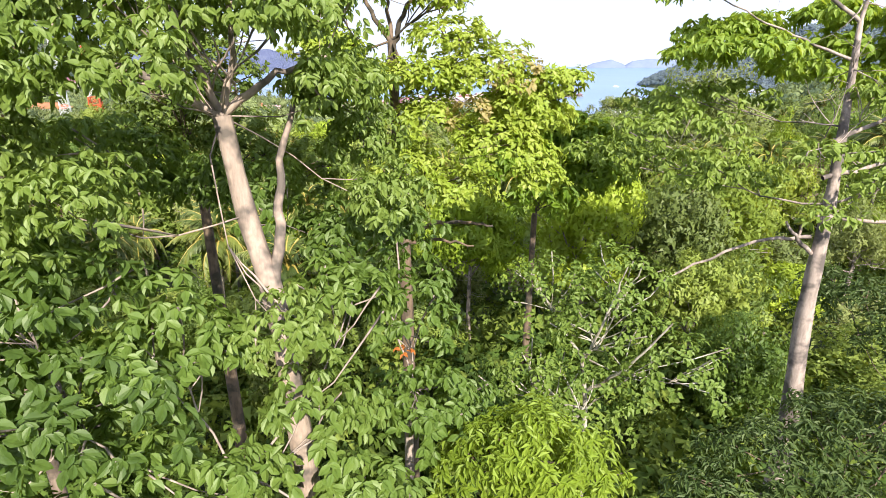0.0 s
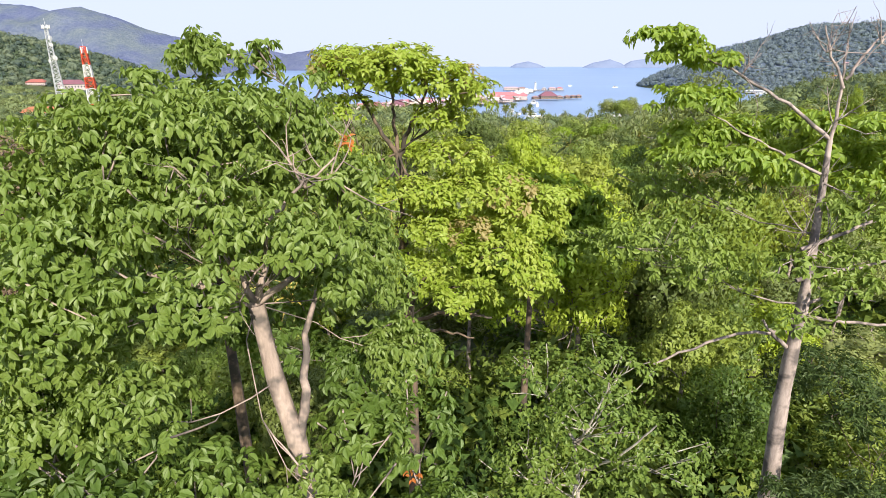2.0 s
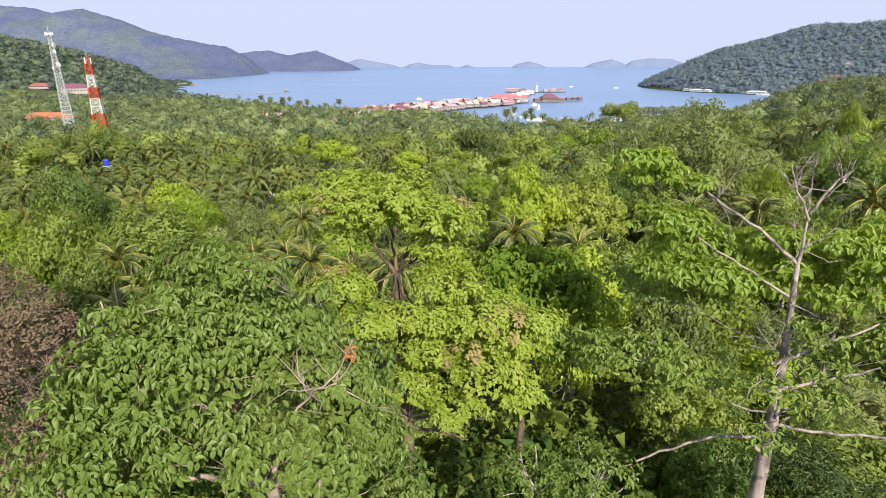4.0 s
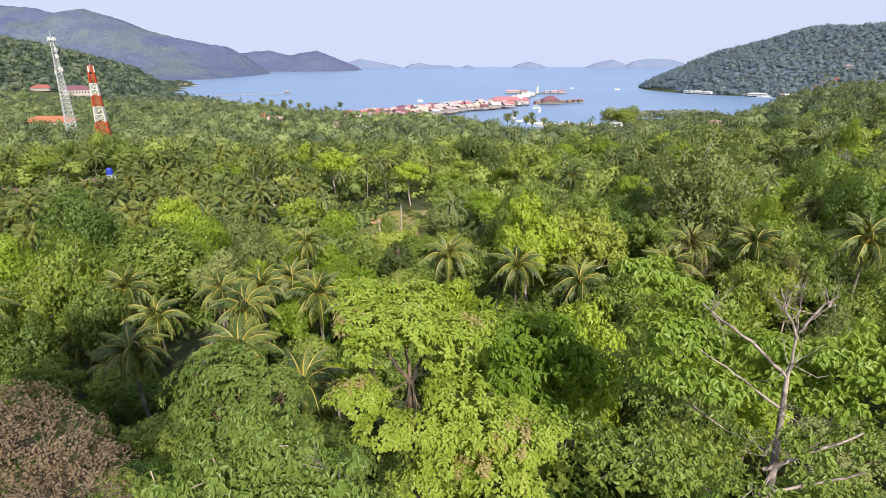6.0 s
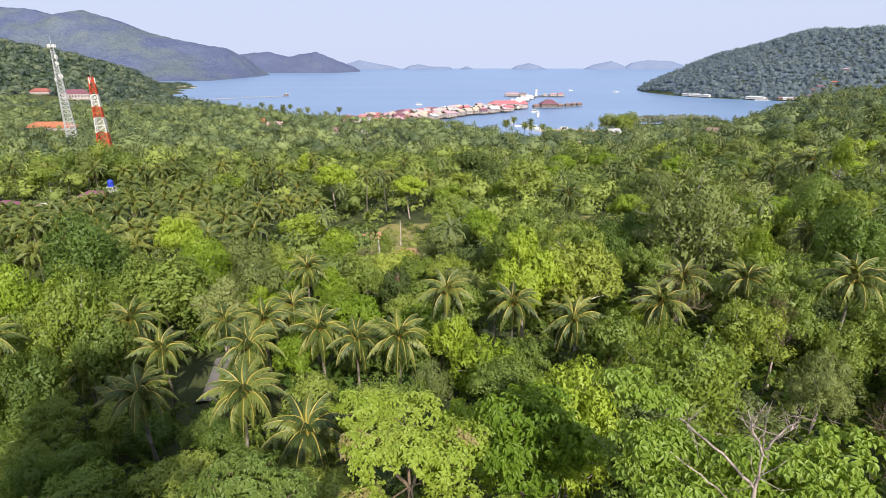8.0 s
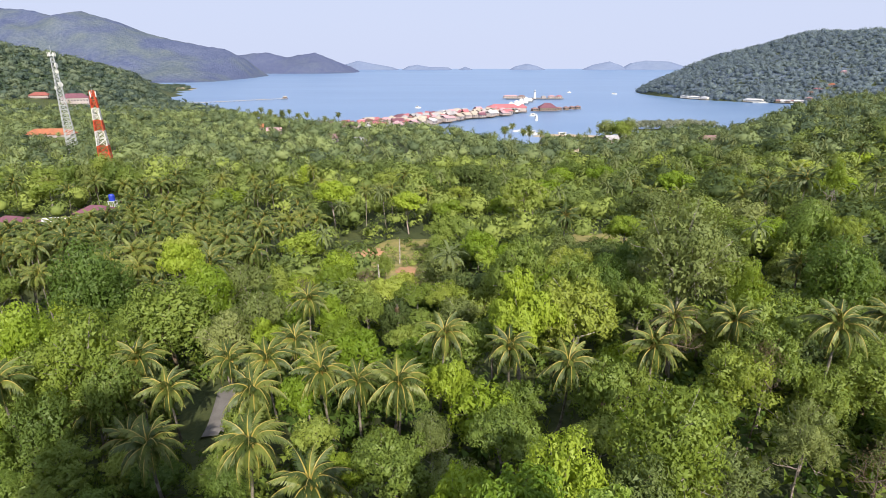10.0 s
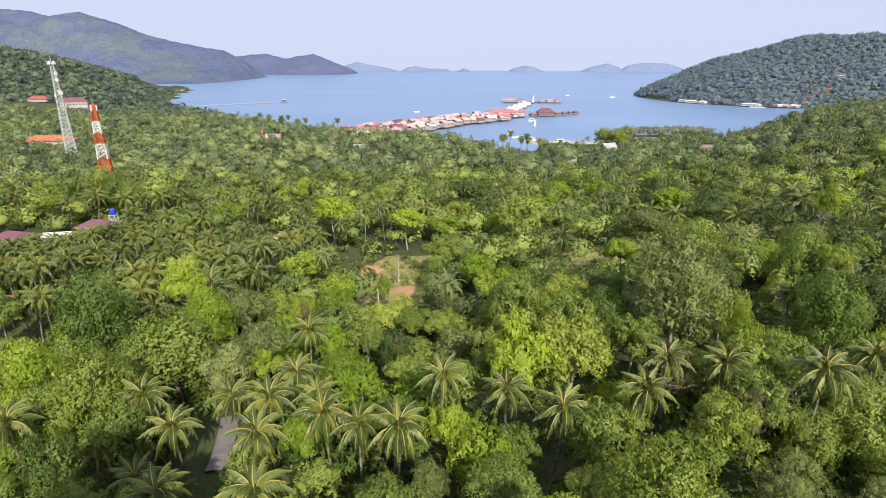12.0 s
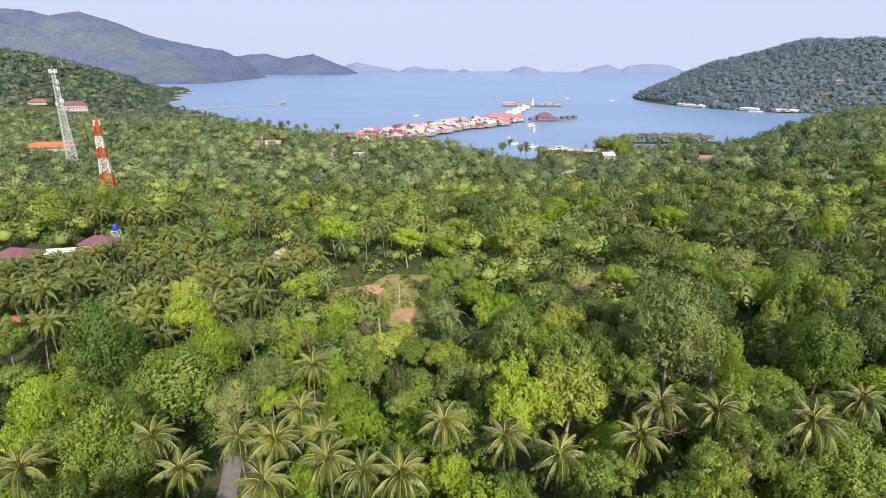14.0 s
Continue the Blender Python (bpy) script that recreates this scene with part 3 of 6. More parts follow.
def strip(name, label, pts, width, mat, lift=0.15):
    """A road along its centre line, with shoulders."""
    pts = np.array(pts, float)
    t = np.linspace(0, len(pts) - 1, len(pts) * 10)
    c = np.column_stack([np.interp(t, np.arange(len(pts)), pts[:, k]) for k in (0, 1)])
    for _ in range(12):
        c[1:-1] = (c[:-2] + 2 * c[1:-1] + c[2:]) / 4
    d = unit(np.gradient(c, axis=0))
    s = np.column_stack([-d[:, 1], d[:, 0]])
    b = Build()
    rows = []
    for off, dz in ((-0.62, -0.35), (-0.5, 0), (-0.2, 0.03), (0.2, 0.03), (0.5, 0), (0.62, -0.35)):
        p = c + s * width * off
        rows.append(np.column_stack([p, land(c[:, 0], c[:, 1]) + lift + dz]))
    v = np.stack(rows, 1).reshape(-1, 3)
    k = len(rows)
    b.add(v, [(i * k + j, (i + 1) * k + j, (i + 1) * k + j + 1, i * k + j + 1) for i in range(len(c) - 1) for j in range(k - 1)])
    return tagged(new(name, b.mesh(name, mat, True)), label, "road", kind="structure")


strip("road", "grey concrete lane between palm trunks", [(-29.1, 54.4), (-29.5, 57.2), (-30.8, 62), (-32.6, 68)], 2.3, M_ROAD, 0.25)
strip("road", "pale dirt road towards the shore", [(76, 300), (81, 337), (92, 352), (98, 380), (96, 430)], 6.0, M_SAND)
patch("ground_clearing", "rough grassy clearing among the trees", "clearing", (-14, 132, 20, 23, 0.3), M_GRASS, 0.10)
patch("ground_sand", "bare pinkish sand bank in the clearing", "sand", (-21.6, 141, 5.0, 4.0, 0.2), M_SOIL, 0.35)
patch("ground_soil", "bare orange soil patch in the clearing", "soil", (-9.2, 120.4, 2.6, 5.5, 0.2), M_SOIL, 0.35)
patch("ground_sand", "bare sandy track opening beside palms", "sand", (-56.5, 174, 4.6, 10.0, 0.3), M_SAND, 0.3)
patch("ground_clearing", "shaded grassy gap between the trees", "clearing", (41.5, 133, 8, 13, 0.0), M_GRASS, 0.10)
patch("ground_sandspit", "pale sand landing by the water", "sand", (120, 476, 36, 13, -0.35), M_SAND, 0.7)
patch("ground_beach", "narrow white beach in the bay", "beach", (-775, 1600, 16, 120, 0.12), M_SAND, 0.8)

# ---- near trees, each built for itself ----


def bare_twigs(rng, b, starts, reach, r, count, up=0.6):
    for s in starts:
        for _ in range(count):
            d = unit(rng.normal(size=3) + np.array([0, 0, up]))
            e = np.asarray(s) + d * reach * rng.uniform(0.5, 1.0)
            p = limb(rng, b, s, e, r, r * 0.4, 5, 0.15, 5)
            for _ in range(3):
                k = p[rng.integers(2, 5)]
                limb(rng, b, k, k + unit(rng.normal(size=3) + d) * reach * 0.35, r * 0.45, r * 0.2, 4, 0.1, 4)


def hero_tree(label, seed, trunk, radii, forks, lobes, leaf, leaf_shape, count, per, size, bark_key, droop=0.35, rise=0.35, twigs=60, limb_r=0.34, low=-0.5, shell=0.55, extra=None, category="tree", bare=None, keep=0.7, second=None):
    rng = np.random.default_rng(seed)
    base = np.array([trunk[0][0], trunk[0][1], float(land(trunk[0][0], trunk[0][1]))])
    tr = np.vstack([base - [0, 0, 0.3], np.asarray(trunk, float)])
    rad = np.array([radii[0] * 1.5, *radii])
    lob = np.asarray(lobes, float)
    pts, outw, which = lobe_points(rng, lob, count, low, shell)
    held = clumps(pts, 1.0, keep)
    pts, outw, which = pts[held], outw[held], which[held]
    ob = thing("tree", label, category, Matrix.Translation(base))
    b = Build()
    t = np.linspace(0, len(tr) - 1, (len(tr) - 1) * 5 + 1)
    fine = np.column_stack([np.interp(t, np.arange(len(tr)), tr[:, k]) for k in range(3)])
    for _ in range(2):
        fine[1:-1] = (fine[:-2] + 2 * fine[1:-1] + fine[2:]) / 4
    fr = np.interp(t, np.arange(len(tr)), rad) * (1 + 0.05 * np.sin(t * 7.0 + seed))
    wood_of(rng, b, fine - base, fr, [(f + 1) * 5 for f in forks], np.column_stack([lob[:, :3] - base, lob[:, 3:]]), pts - base, which, twigs, limb_r)
    for path, r0, r1 in extra or []:
        p = np.asarray(path, float) - base
        tt = np.linspace(0, len(p) - 1, len(p) * 4)
        q = np.column_stack([np.interp(tt, np.arange(len(p)), p[:, k]) for k in range(3)])
        q[1:-1] = (q[:-2] + 2 * q[1:-1] + q[2:]) / 4
        q[1:-1] += rng.normal(size=(len(q) - 2, 3)) * 0.02
        b.tube(q, np.linspace(r0, r1, len(q)), 6)
    if bare:
        starts, reach, r, n_twigs, up = bare
        bare_twigs(rng, b, np.asarray(starts) - base, reach, r, n_twigs, up)
    part("trunk", b.mesh("trunk", BARK[bark_key], True), ob)
    c = Build()
    whorls(rng, c, pts - base, outw, leaf_shape, per, size, droop, rise)
    part("crown", c.mesh("crown", LEAF[leaf]), ob)
    if second:
        name, note, leaf_key, some, n, leaf_size = second
        p, o, _ = lobe_points(rng, some, n, low, shell)
        held = clumps(p, 1.0, keep)
        c = Build()
        whorls(rng, c, p[held] - base, o[held], leaf_shape, per, leaf_size, droop, rise)
        part(name, c.mesh(name, LEAF[leaf_key]), ob, note)
    return ob


# large-leaved tree on the slope
broad_upper = [(-3.4, 7.6, 41.4, 1.4, 1.3, 0.7), (-4.6, 7.4, 41.1, 1.1, 1.0, 0.7), (-2.4, 8.2, 41.2, 1.0, 0.9, 0.7), (-3.5, 8.7, 41.6, 1.3, 0.9, 0.7), (-5.2, 7.2, 40.5, 0.9, 0.9, 0.7),
               (-1.6, 8.1, 40.5, 0.8, 0.9, 0.7), (-3.3, 6.5, 40.5, 1.1, 0.8, 0.6), (-4.5, 6.4, 40.2, 1.1, 0.8, 0.7), (-2.1, 6.6, 40.2, 0.9, 0.7, 0.6), (-4.8, 8.6, 40.7, 1.1, 0.9, 0.8)]
broad_outer = [(-1.4, 8.3, 39.4, 0.7, 0.8, 0.6), (-1.4, 7.3, 39.3, 0.6, 0.6, 0.6), (-4.6, 5.9, 39.5, 0.9, 0.7, 0.6), (-3.3, 6.0, 39.6, 0.9, 0.6, 0.5), (-5.6, 6.9, 39.6, 0.9, 0.8, 0.7),
               (-2.9, 9.4, 40.5, 1.2, 0.8, 0.8), (-5.3, 6.4, 38.7, 1.0, 0.7, 0.6), (-5.9, 7.2, 38.4, 1.0, 0.9, 0.7), (-1.6, 9.2, 39.3, 0.9, 0.8, 0.7), (-3.9, 5.9, 38.2, 0.8, 0.6, 0.5)]
broad_lower = [(-0.8, 8.1, 37.7, 0.8, 0.8, 0.6), (-1.75, 6.1, 36.6, 0.7, 0.5, 0.5), (-5.5, 6.4, 37.7, 1.1, 0.8, 0.7), (-1.3, 9.2, 38.4, 0.8, 0.8, 0.7)]
broad_shoots = [(-3.3, 8.2, 42.5, 0.40, 0.4, 0.32), (-2.6, 8.1, 42.3, 0.35, 0.4, 0.30), (-4.3, 8.0, 42.0, 0.40, 0.4, 0.34), (-5.3, 8.0, 41.7, 0.40, 0.4, 0.40), (-2.0, 8.2, 41.9, 0.35, 0.4, 0.35), (-3.8, 9.0, 42.4, 0.5, 0.5, 0.35)]
left_tree = hero_tree("large-leaved tree with pale leaning trunk on the slope", 11,
    [(-1.75, 6.6, 30), (-2.0, 6.8, 34), (-2.24, 7.0, 36.6), (-2.6, 7.25, 37.7), (-2.75, 7.25, 39.0)], [0.19, 0.175, 0.15, 0.135, 0.115], [4, 4, 4, 4, 4, 3, 4, 4, 4, 4, 4, 4, 4, 4],
    broad_upper + broad_outer + broad_lower + broad_shoots,
    "broad", LEAF_FINE, 7400, 7, 0.132, "pale", 1.15, 0.5, 120, 0.10, -0.6, 0.15,
    extra=[([(-2.24, 7.0, 36.7), (-2.1, 7.2, 37.6), (-2.15, 7.4, 38.4), (-1.9, 7.6, 39.3)], 0.09, 0.03), ([(-2.75, 7.25, 39.0), (-3.3, 7.0, 39.4), (-3.9, 6.7, 39.7)], 0.08, 0.03), ([(-2.75, 7.25, 39.0), (-2.9, 7.1, 39.6), (-3.2, 7.0, 40.3)], 0.06, 0.02),
           ([(-2.75, 7.25, 39.0), (-2.5, 7.2, 39.7), (-2.4, 7.0, 40.4)], 0.06, 0.02), ([(-2.75, 7.25, 39.0), (-2.1, 7.3, 39.5), (-1.4, 7.4, 39.7)], 0.06, 0.02),
           ([(-2.4, 7.0, 40.2), (-2.0, 7.2, 40.7), (-1.5, 7.4, 41.1)], 0.03, 0.012), ([(-3.0, 7.0, 40.0), (-3.1, 6.9, 40.7), (-2.9, 6.8, 41.2)], 0.03, 0.012)],
    bare=([(-2.9, 6.9, 40.5), (-1.9, 7.3, 40.7), (-2.6, 7.0, 39.6), (-1.6, 7.5, 40.8)], 1.0, 0.016, 6, 0.9), keep=0.70)
b = Build()
rng = np.random.default_rng(5)
p5, o5, _ = lobe_points(rng, [(-1.35, 7.65, 41.25, 0.12, 0.12, 0.14), (-0.62, 8.0, 35.2, 0.14, 0.14, 0.1)], 7)
whorls(rng, b, p5 - np.array(left_tree.location), o5, LEAF_FINE, 4, 0.12)
part("red_leaves", b.mesh("red_leaves", LEAF["red"]), left_tree, "withered orange-red leaves")
hero_tree("young large-leaved tree low on the slope", 12, [(-5.0, 6.6, 31), (-5.0, 6.5, 34), (-4.9, 6.4, 35.2)], [0.09, 0.08, 0.06], [2], [(-5.1, 6.3, 36.8, 1.3, 1.0, 0.8), (-4.2, 5.5, 35.9, 1.2, 0.9, 0.8), (-6.4, 7.2, 36.9, 1.4, 1.2, 0.9), (-5.3, 5.7, 34.8, 1.5, 1.1, 1.0), (-4.6, 5.2, 33.9, 1.3, 0.9, 0.9), (-6.6, 7.0, 35.2, 1.4, 1.2, 1.0)],
          "broad", LEAF_FINE, 1150, 8, 0.21, "grey", 1.0, 0.5, 50)
hero_tree("young large-leaved tree under a taller one", 13, [(-2.6, 5.9, 30), (-2.6, 6.0, 33), (-2.6, 6.1, 34.4)], [0.09, 0.08, 0.06], [2], [(-3.3, 6.3, 36.2, 1.1, 0.9, 0.8), (-1.7, 6.6, 34.9, 1.0, 0.9, 0.8), (-3.2, 5.5, 34.6, 1.2, 0.8, 0.9), (-1.0, 5.9, 33.9, 1.0, 0.8, 0.9), (-2.4, 5.3, 33.5, 1.2, 0.8, 0.9), (-1.4, 7.6, 36.3, 0.8, 0.8, 0.6)],
          "broad", LEAF_FINE, 1000, 8, 0.19, "grey", 1.0, 0.5, 40)
hero_tree("young large-leaved tree with drooping leaves", 14, [(-0.6, 8.8, 29), (-0.6, 8.7, 33), (-0.5, 8.6, 34.4)], [0.09, 0.08, 0.06], [2], [(-0.6, 8.6, 35.6, 1.1, 1.0, 0.9), (-0.2, 7.5, 34.5, 0.9, 0.8, 0.8), (-1.6, 9.2, 36.7, 1.1, 1.0, 0.8), (-0.9, 9.6, 36.8, 0.9, 0.9, 0.7), (0.1, 8.4, 33.8, 0.9, 0.8, 0.8), (-3.6, 9.2, 37.6, 1.2, 1.0, 0.8), (-5.6, 9.4, 38.0, 1.3, 1.1, 0.8)],
          "broad", LEAF_FINE, 1100, 8, 0.18, "grey", 1.0, 0.5, 40)
# yellow-green tree behind it
hero_tree("yellow-green tree with forked brown trunk", 21, [(-0.9, 13.6, 30), (-1.0, 13.6, 35.5), (-1.15, 13.7, 38.5), (-1.2, 13.75, 40.2)], [0.19, 0.17, 0.13, 0.11], [3, 3, 3, 1, 1, 1, 1],
          [(-2.2, 13.6, 42.1, 1.1, 1.1, 0.55), (-0.3, 13.3, 41.9, 1.1, 1.0, 0.5), (-1.2, 13.1, 42.3, 1.0, 0.8, 0.45), (-1.4, 14.8, 42.2, 1.3, 1.0, 0.55), (-2.6, 15.0, 42.4, 0.9, 0.8, 0.45), (0.4, 14.2, 41.6, 0.8, 0.9, 0.5), (-2.4, 13.7, 41.3, 0.7, 0.7, 0.35), (-0.1, 13.5, 41.1, 0.7, 0.7, 0.4),
           (0.9, 12.7, 39.4, 1.2, 1.0, 0.7), (1.8, 12.9, 38.7, 1.2, 1.2, 0.8), (1.2, 12.2, 37.9, 1.3, 0.9, 0.7), (0.2, 13.0, 40.2, 0.9, 0.8, 0.5), (-0.3, 12.7, 38.5, 0.9, 0.8, 0.6), (2.3, 13.9, 38.4, 1.0, 1.0, 0.7), (-2.6, 13.2, 40.0, 0.9, 0.8, 0.5), (-1.7, 12.7, 39.3, 1.0, 0.8, 0.5), (-0.6, 12.5, 39.4, 0.9, 0.7, 0.5), (-0.8, 12.8, 37.3, 0.9, 0.7, 0.6),
           (2.6, 12.6, 39.3, 0.6, 0.6, 0.4), (0.4, 12.0, 37.0, 0.8, 0.6, 0.5), (2.2, 12.3, 37.2, 0.7, 0.6, 0.5)],
          "lime", LEAF_KITE, 3900, 8, 0.165, "brown", 0.55, 0.5, 140, 0.30, extra=[([(-1.0, 13.6, 35.4), (-0.2, 13.4, 35.8), (0.6, 13.3, 35.9), (1.3, 13.2, 35.8)], 0.07, 0.03), ([(-1.0, 13.6, 35.2), (0.0, 13.0, 35.5), (0.8, 12.8, 35.4)], 0.06, 0.02),
           ([(-1.2, 13.75, 40.1), (-1.7, 13.7, 40.9), (-2.2, 13.6, 41.8)], 0.07, 0.025), ([(-1.2, 13.75, 40.1), (-0.8, 13.7, 41.0), (-0.4, 13.4, 41.8)], 0.07, 0.025), ([(-1.2, 13.75, 40.0), (-1.3, 14.2, 41.0), (-1.4, 14.7, 42.0)], 0.06, 0.025)], keep=0.78,
          second=("young_leaves", "pinkish tan young leaves", "blush", [(-2.7, 13.3, 42.2, 0.6, 0.5, 0.45), (-2.9, 13.0, 40.3, 0.5, 0.5, 0.4), (0.5, 13.6, 42.0, 0.5, 0.5, 0.4), (1.6, 12.3, 39.4, 0.7, 0.6, 0.5), (0.6, 12.0, 38.6, 0.6, 0.4, 0.5)], 170, 0.14))
hero_tree("bright yellow-green young tree with slender leaves", 22, [(1.3, 7.0, 30), (1.3, 6.9, 32.5), (1.3, 6.9, 33.4)], [0.08, 0.07, 0.05], [2], [(1.3, 6.9, 34.2, 0.9, 0.85, 0.65), (0.7, 7.2, 33.6, 0.8, 0.8, 0.7), (2.1, 7.2, 33.4, 0.8, 0.8, 0.7)],
          "lime", LEAF_LANCE, 800, 8, 0.19, "brown", 0.7, 0.6, 30)
# tall tree with tiers of level boughs and bare upper limbs
bough_upper = [([(9.4, 13.25, 40.6), (8.6, 13.8, 41.4), (7.4, 14.6, 42.2), (6.3, 15.2, 42.8)], 0.055, 0.02), ([(9.4, 13.25, 40.6), (9.45, 13.3, 41.6), (9.4, 13.4, 42.6)], 0.05, 0.02), ([(9.45, 13.3, 41.8), (9.1, 13.5, 42.6), (8.9, 13.6, 43.2)], 0.04, 0.015), ([(9.45, 13.3, 42.0), (9.8, 13.3, 42.7), (10.2, 13.2, 43.1)], 0.04, 0.015), ([(8.85, 12.6, 38.0), (10.2, 12.6, 38.6), (11.6, 12.8, 39.1)], 0.06, 0.025)]
bough_lower = [([(8.85, 12.5, 37.2), (10.2, 12.5, 37.5), (11.8, 12.6, 37.9)], 0.06, 0.025), ([(8.9, 12.35, 35.4), (8.4, 12.3, 35.8), (8.1, 12.3, 36.2)], 0.06, 0.03), ([(8.85, 12.4, 36.3), (10.0, 12.0, 36.3), (12.6, 11.8, 36.2)], 0.05, 0.03), ([(8.85, 12.4, 35.8), (7.6, 12.7, 35.6), (5.8, 12.95, 34.5)], 0.05, 0.03), ([(9.2, 13.0, 39.8), (8.2, 13.9, 40.4), (6.9, 14.6, 41.2)], 0.04, 0.015)]
tier_lower = [(5.4, 12.9, 38.3, 1.4, 1.3, 0.45), (7.3, 15.0, 38.9, 1.6, 1.4, 0.5), (10.9, 13.4, 37.4, 1.5, 1.3, 0.45), (8.4, 11.5, 36.6, 0.9, 0.6, 0.35), (6.2, 13.8, 37.3, 1.6, 1.3, 0.5), (4.6, 14.6, 37.4, 1.4, 1.3, 0.5),
              (7.6, 14.0, 37.0, 1.4, 1.2, 0.5), (12.6, 13.2, 38.2, 1.4, 1.2, 0.45), (8.2, 11.7, 37.9, 0.8, 0.6, 0.35), (9.9, 12.0, 37.2, 0.9, 0.7, 0.4), (9.7, 12.4, 39.0, 0.8, 0.7, 0.35), (6.9, 17.2, 38.6, 1.3, 1.2, 0.5)]
tier_upper = [(12.4, 14.6, 39.9, 1.5, 1.4, 0.5), (6.3, 15.3, 42.7, 0.9, 0.8, 0.25), (8.2, 15.6, 40.6, 1.0, 1.0, 0.35), (10.3, 15.0, 40.2, 1.1, 1.1, 0.4), (9.2, 14.6, 39.6, 1.2, 0.9, 0.4), (6.6, 14.8, 39.9, 1.0, 0.9, 0.35),
              (11.2, 14.2, 39.4, 1.2, 1.0, 0.4), (9.8, 14.6, 40.9, 1.1, 0.9, 0.35), (7.6, 15.5, 40.5, 1.3, 1.1, 0.45), (7.5, 13.9, 40.0, 1.2, 0.9, 0.45), (11.6, 14.0, 40.8, 1.4, 1.1, 0.45),
              (6.0, 15.4, 43.1, 0.9, 0.8, 0.22), (7.2, 15.2, 42.5, 0.7, 0.7, 0.22), (6.6, 14.6, 41.5, 1.1, 0.9, 0.35), (13.0, 14.6, 41.2, 1.2, 1.1, 0.4)]
# light above and shade below are put into the two tiers' leaf colours
hero_tree("tall grey-trunked tree with tiered boughs and bare upper limbs", 31, [(9.4, 12.2, 30), (9.1, 12.3, 33.5), (9.05, 12.3, 35), (9.1, 12.4, 36.6), (9.2, 12.7, 38.3), (9.4, 13.25, 40.6)], [0.25, 0.20, 0.175, 0.14, 0.10, 0.06], [3, 4, 3, 4, 5, 4, 3, 5, 4, 3, 3, 4],
    tier_lower,
    "deep", LEAF_FINE, 1200, 7, 0.19, "grey", 1.0, 0.45, 60, 0.20, -0.5, 0.3, second=("upper_crown", "leaves on the upper boughs, sunlight put into their lighter colour", "fresh", tier_upper, 2000, 0.235),
    extra=bough_upper + bough_lower,
    bare=([(9.4, 13.4, 42.6), (9.0, 13.5, 42.6), (10.0, 13.2, 42.8), (7.6, 14.4, 42.1), (8.9, 12.7, 38.4), (9.4, 13.3, 41.0), (9.3, 13.0, 39.6)], 1.05, 0.015, 6, 0.7))
# slender white-stemmed tree
hero_tree("slender white-stemmed tree with small leaves", 41, [(3.9, 11.9, 28), (3.7, 11.8, 31.5), (3.4, 11.6, 33.0)], [0.07, 0.06, 0.045], [1, 2, 2, 1, 2], [(2.6, 12.4, 34.3, 1.4, 1.1, 1.0), (3.8, 11.4, 33.9, 1.5, 1.1, 1.1), (5.2, 10.8, 33.1, 1.5, 1.1, 1.1), (3.3, 10.8, 32.2, 1.5, 1.0, 1.1), (4.4, 12.2, 34.7, 1.3, 1.0, 0.8), (2.2, 11.4, 32.6, 1.3, 1.0, 1.0)],
          "deep", LEAF_KITE, 1150, 6, 0.16, "white", 0.6, 0.4, 70, 0.6, extra=[([(3.5, 11.7, 32.8), (2.9, 12.4, 33.6), (2.35, 12.9, 34.6)], 0.045, 0.02), ([(3.5, 11.7, 32.8), (3.7, 11.2, 34.0), (3.9, 11.0, 35.2)], 0.045, 0.018), ([(3.6, 11.8, 31.8), (4.3, 10.6, 33.4), (4.8, 10.2, 34.6)], 0.045, 0.018)])
hero_tree("feathery tree on the slope, shade put into its dark green", 42, [(9.8, 10.6, 26), (9.8, 10.5, 29.5)], [0.14, 0.10], [1], [(9.6, 10.6, 31.6, 1.7, 1.4, 0.9), (7.7, 10.2, 31.2, 1.6, 1.3, 0.9), (11.3, 10.9, 31.2, 1.6, 1.4, 0.9), (8.6, 9.0, 30.2, 1.7, 1.2, 0.9), (12.8, 12.5, 32.8, 1.6, 1.4, 1.0), (6.2, 9.4, 30.6, 1.5, 1.2, 0.9), (11.2, 13.6, 33.6, 1.5, 1.4, 0.9), (5.6, 8.6, 29.4, 1.5, 1.0, 0.9)],
          "fern", LEAF_LANCE, 2000, 7, 0.22, "brown", 0.5, 0.3, 40)
hero_tree("rounded green tree on the slope", 43, [(-6.4, 14.2, 30), (-6.4, 14.1, 36.8)], [0.18, 0.12], [1], [(-6.5, 13.8, 40.4, 1.15, 1.1, 0.9), (-5.6, 14.1, 39.4, 1.1, 1.0, 1.0), (-7.5, 14.1, 39.4, 1.1, 1.0, 1.0), (-6.4, 13.2, 39.0, 1.3, 0.9, 1.0), (-7.2, 13.6, 37.8, 1.2, 1.0, 1.0), (-5.0, 13.6, 37.7, 1.2, 1.0, 1.0), (-3.6, 13.8, 37.0, 1.2, 1.2, 1.0)],
          "green", LEAF_KITE, 2300, 8, 0.17, "brown", 0.7, 0.5, 70)
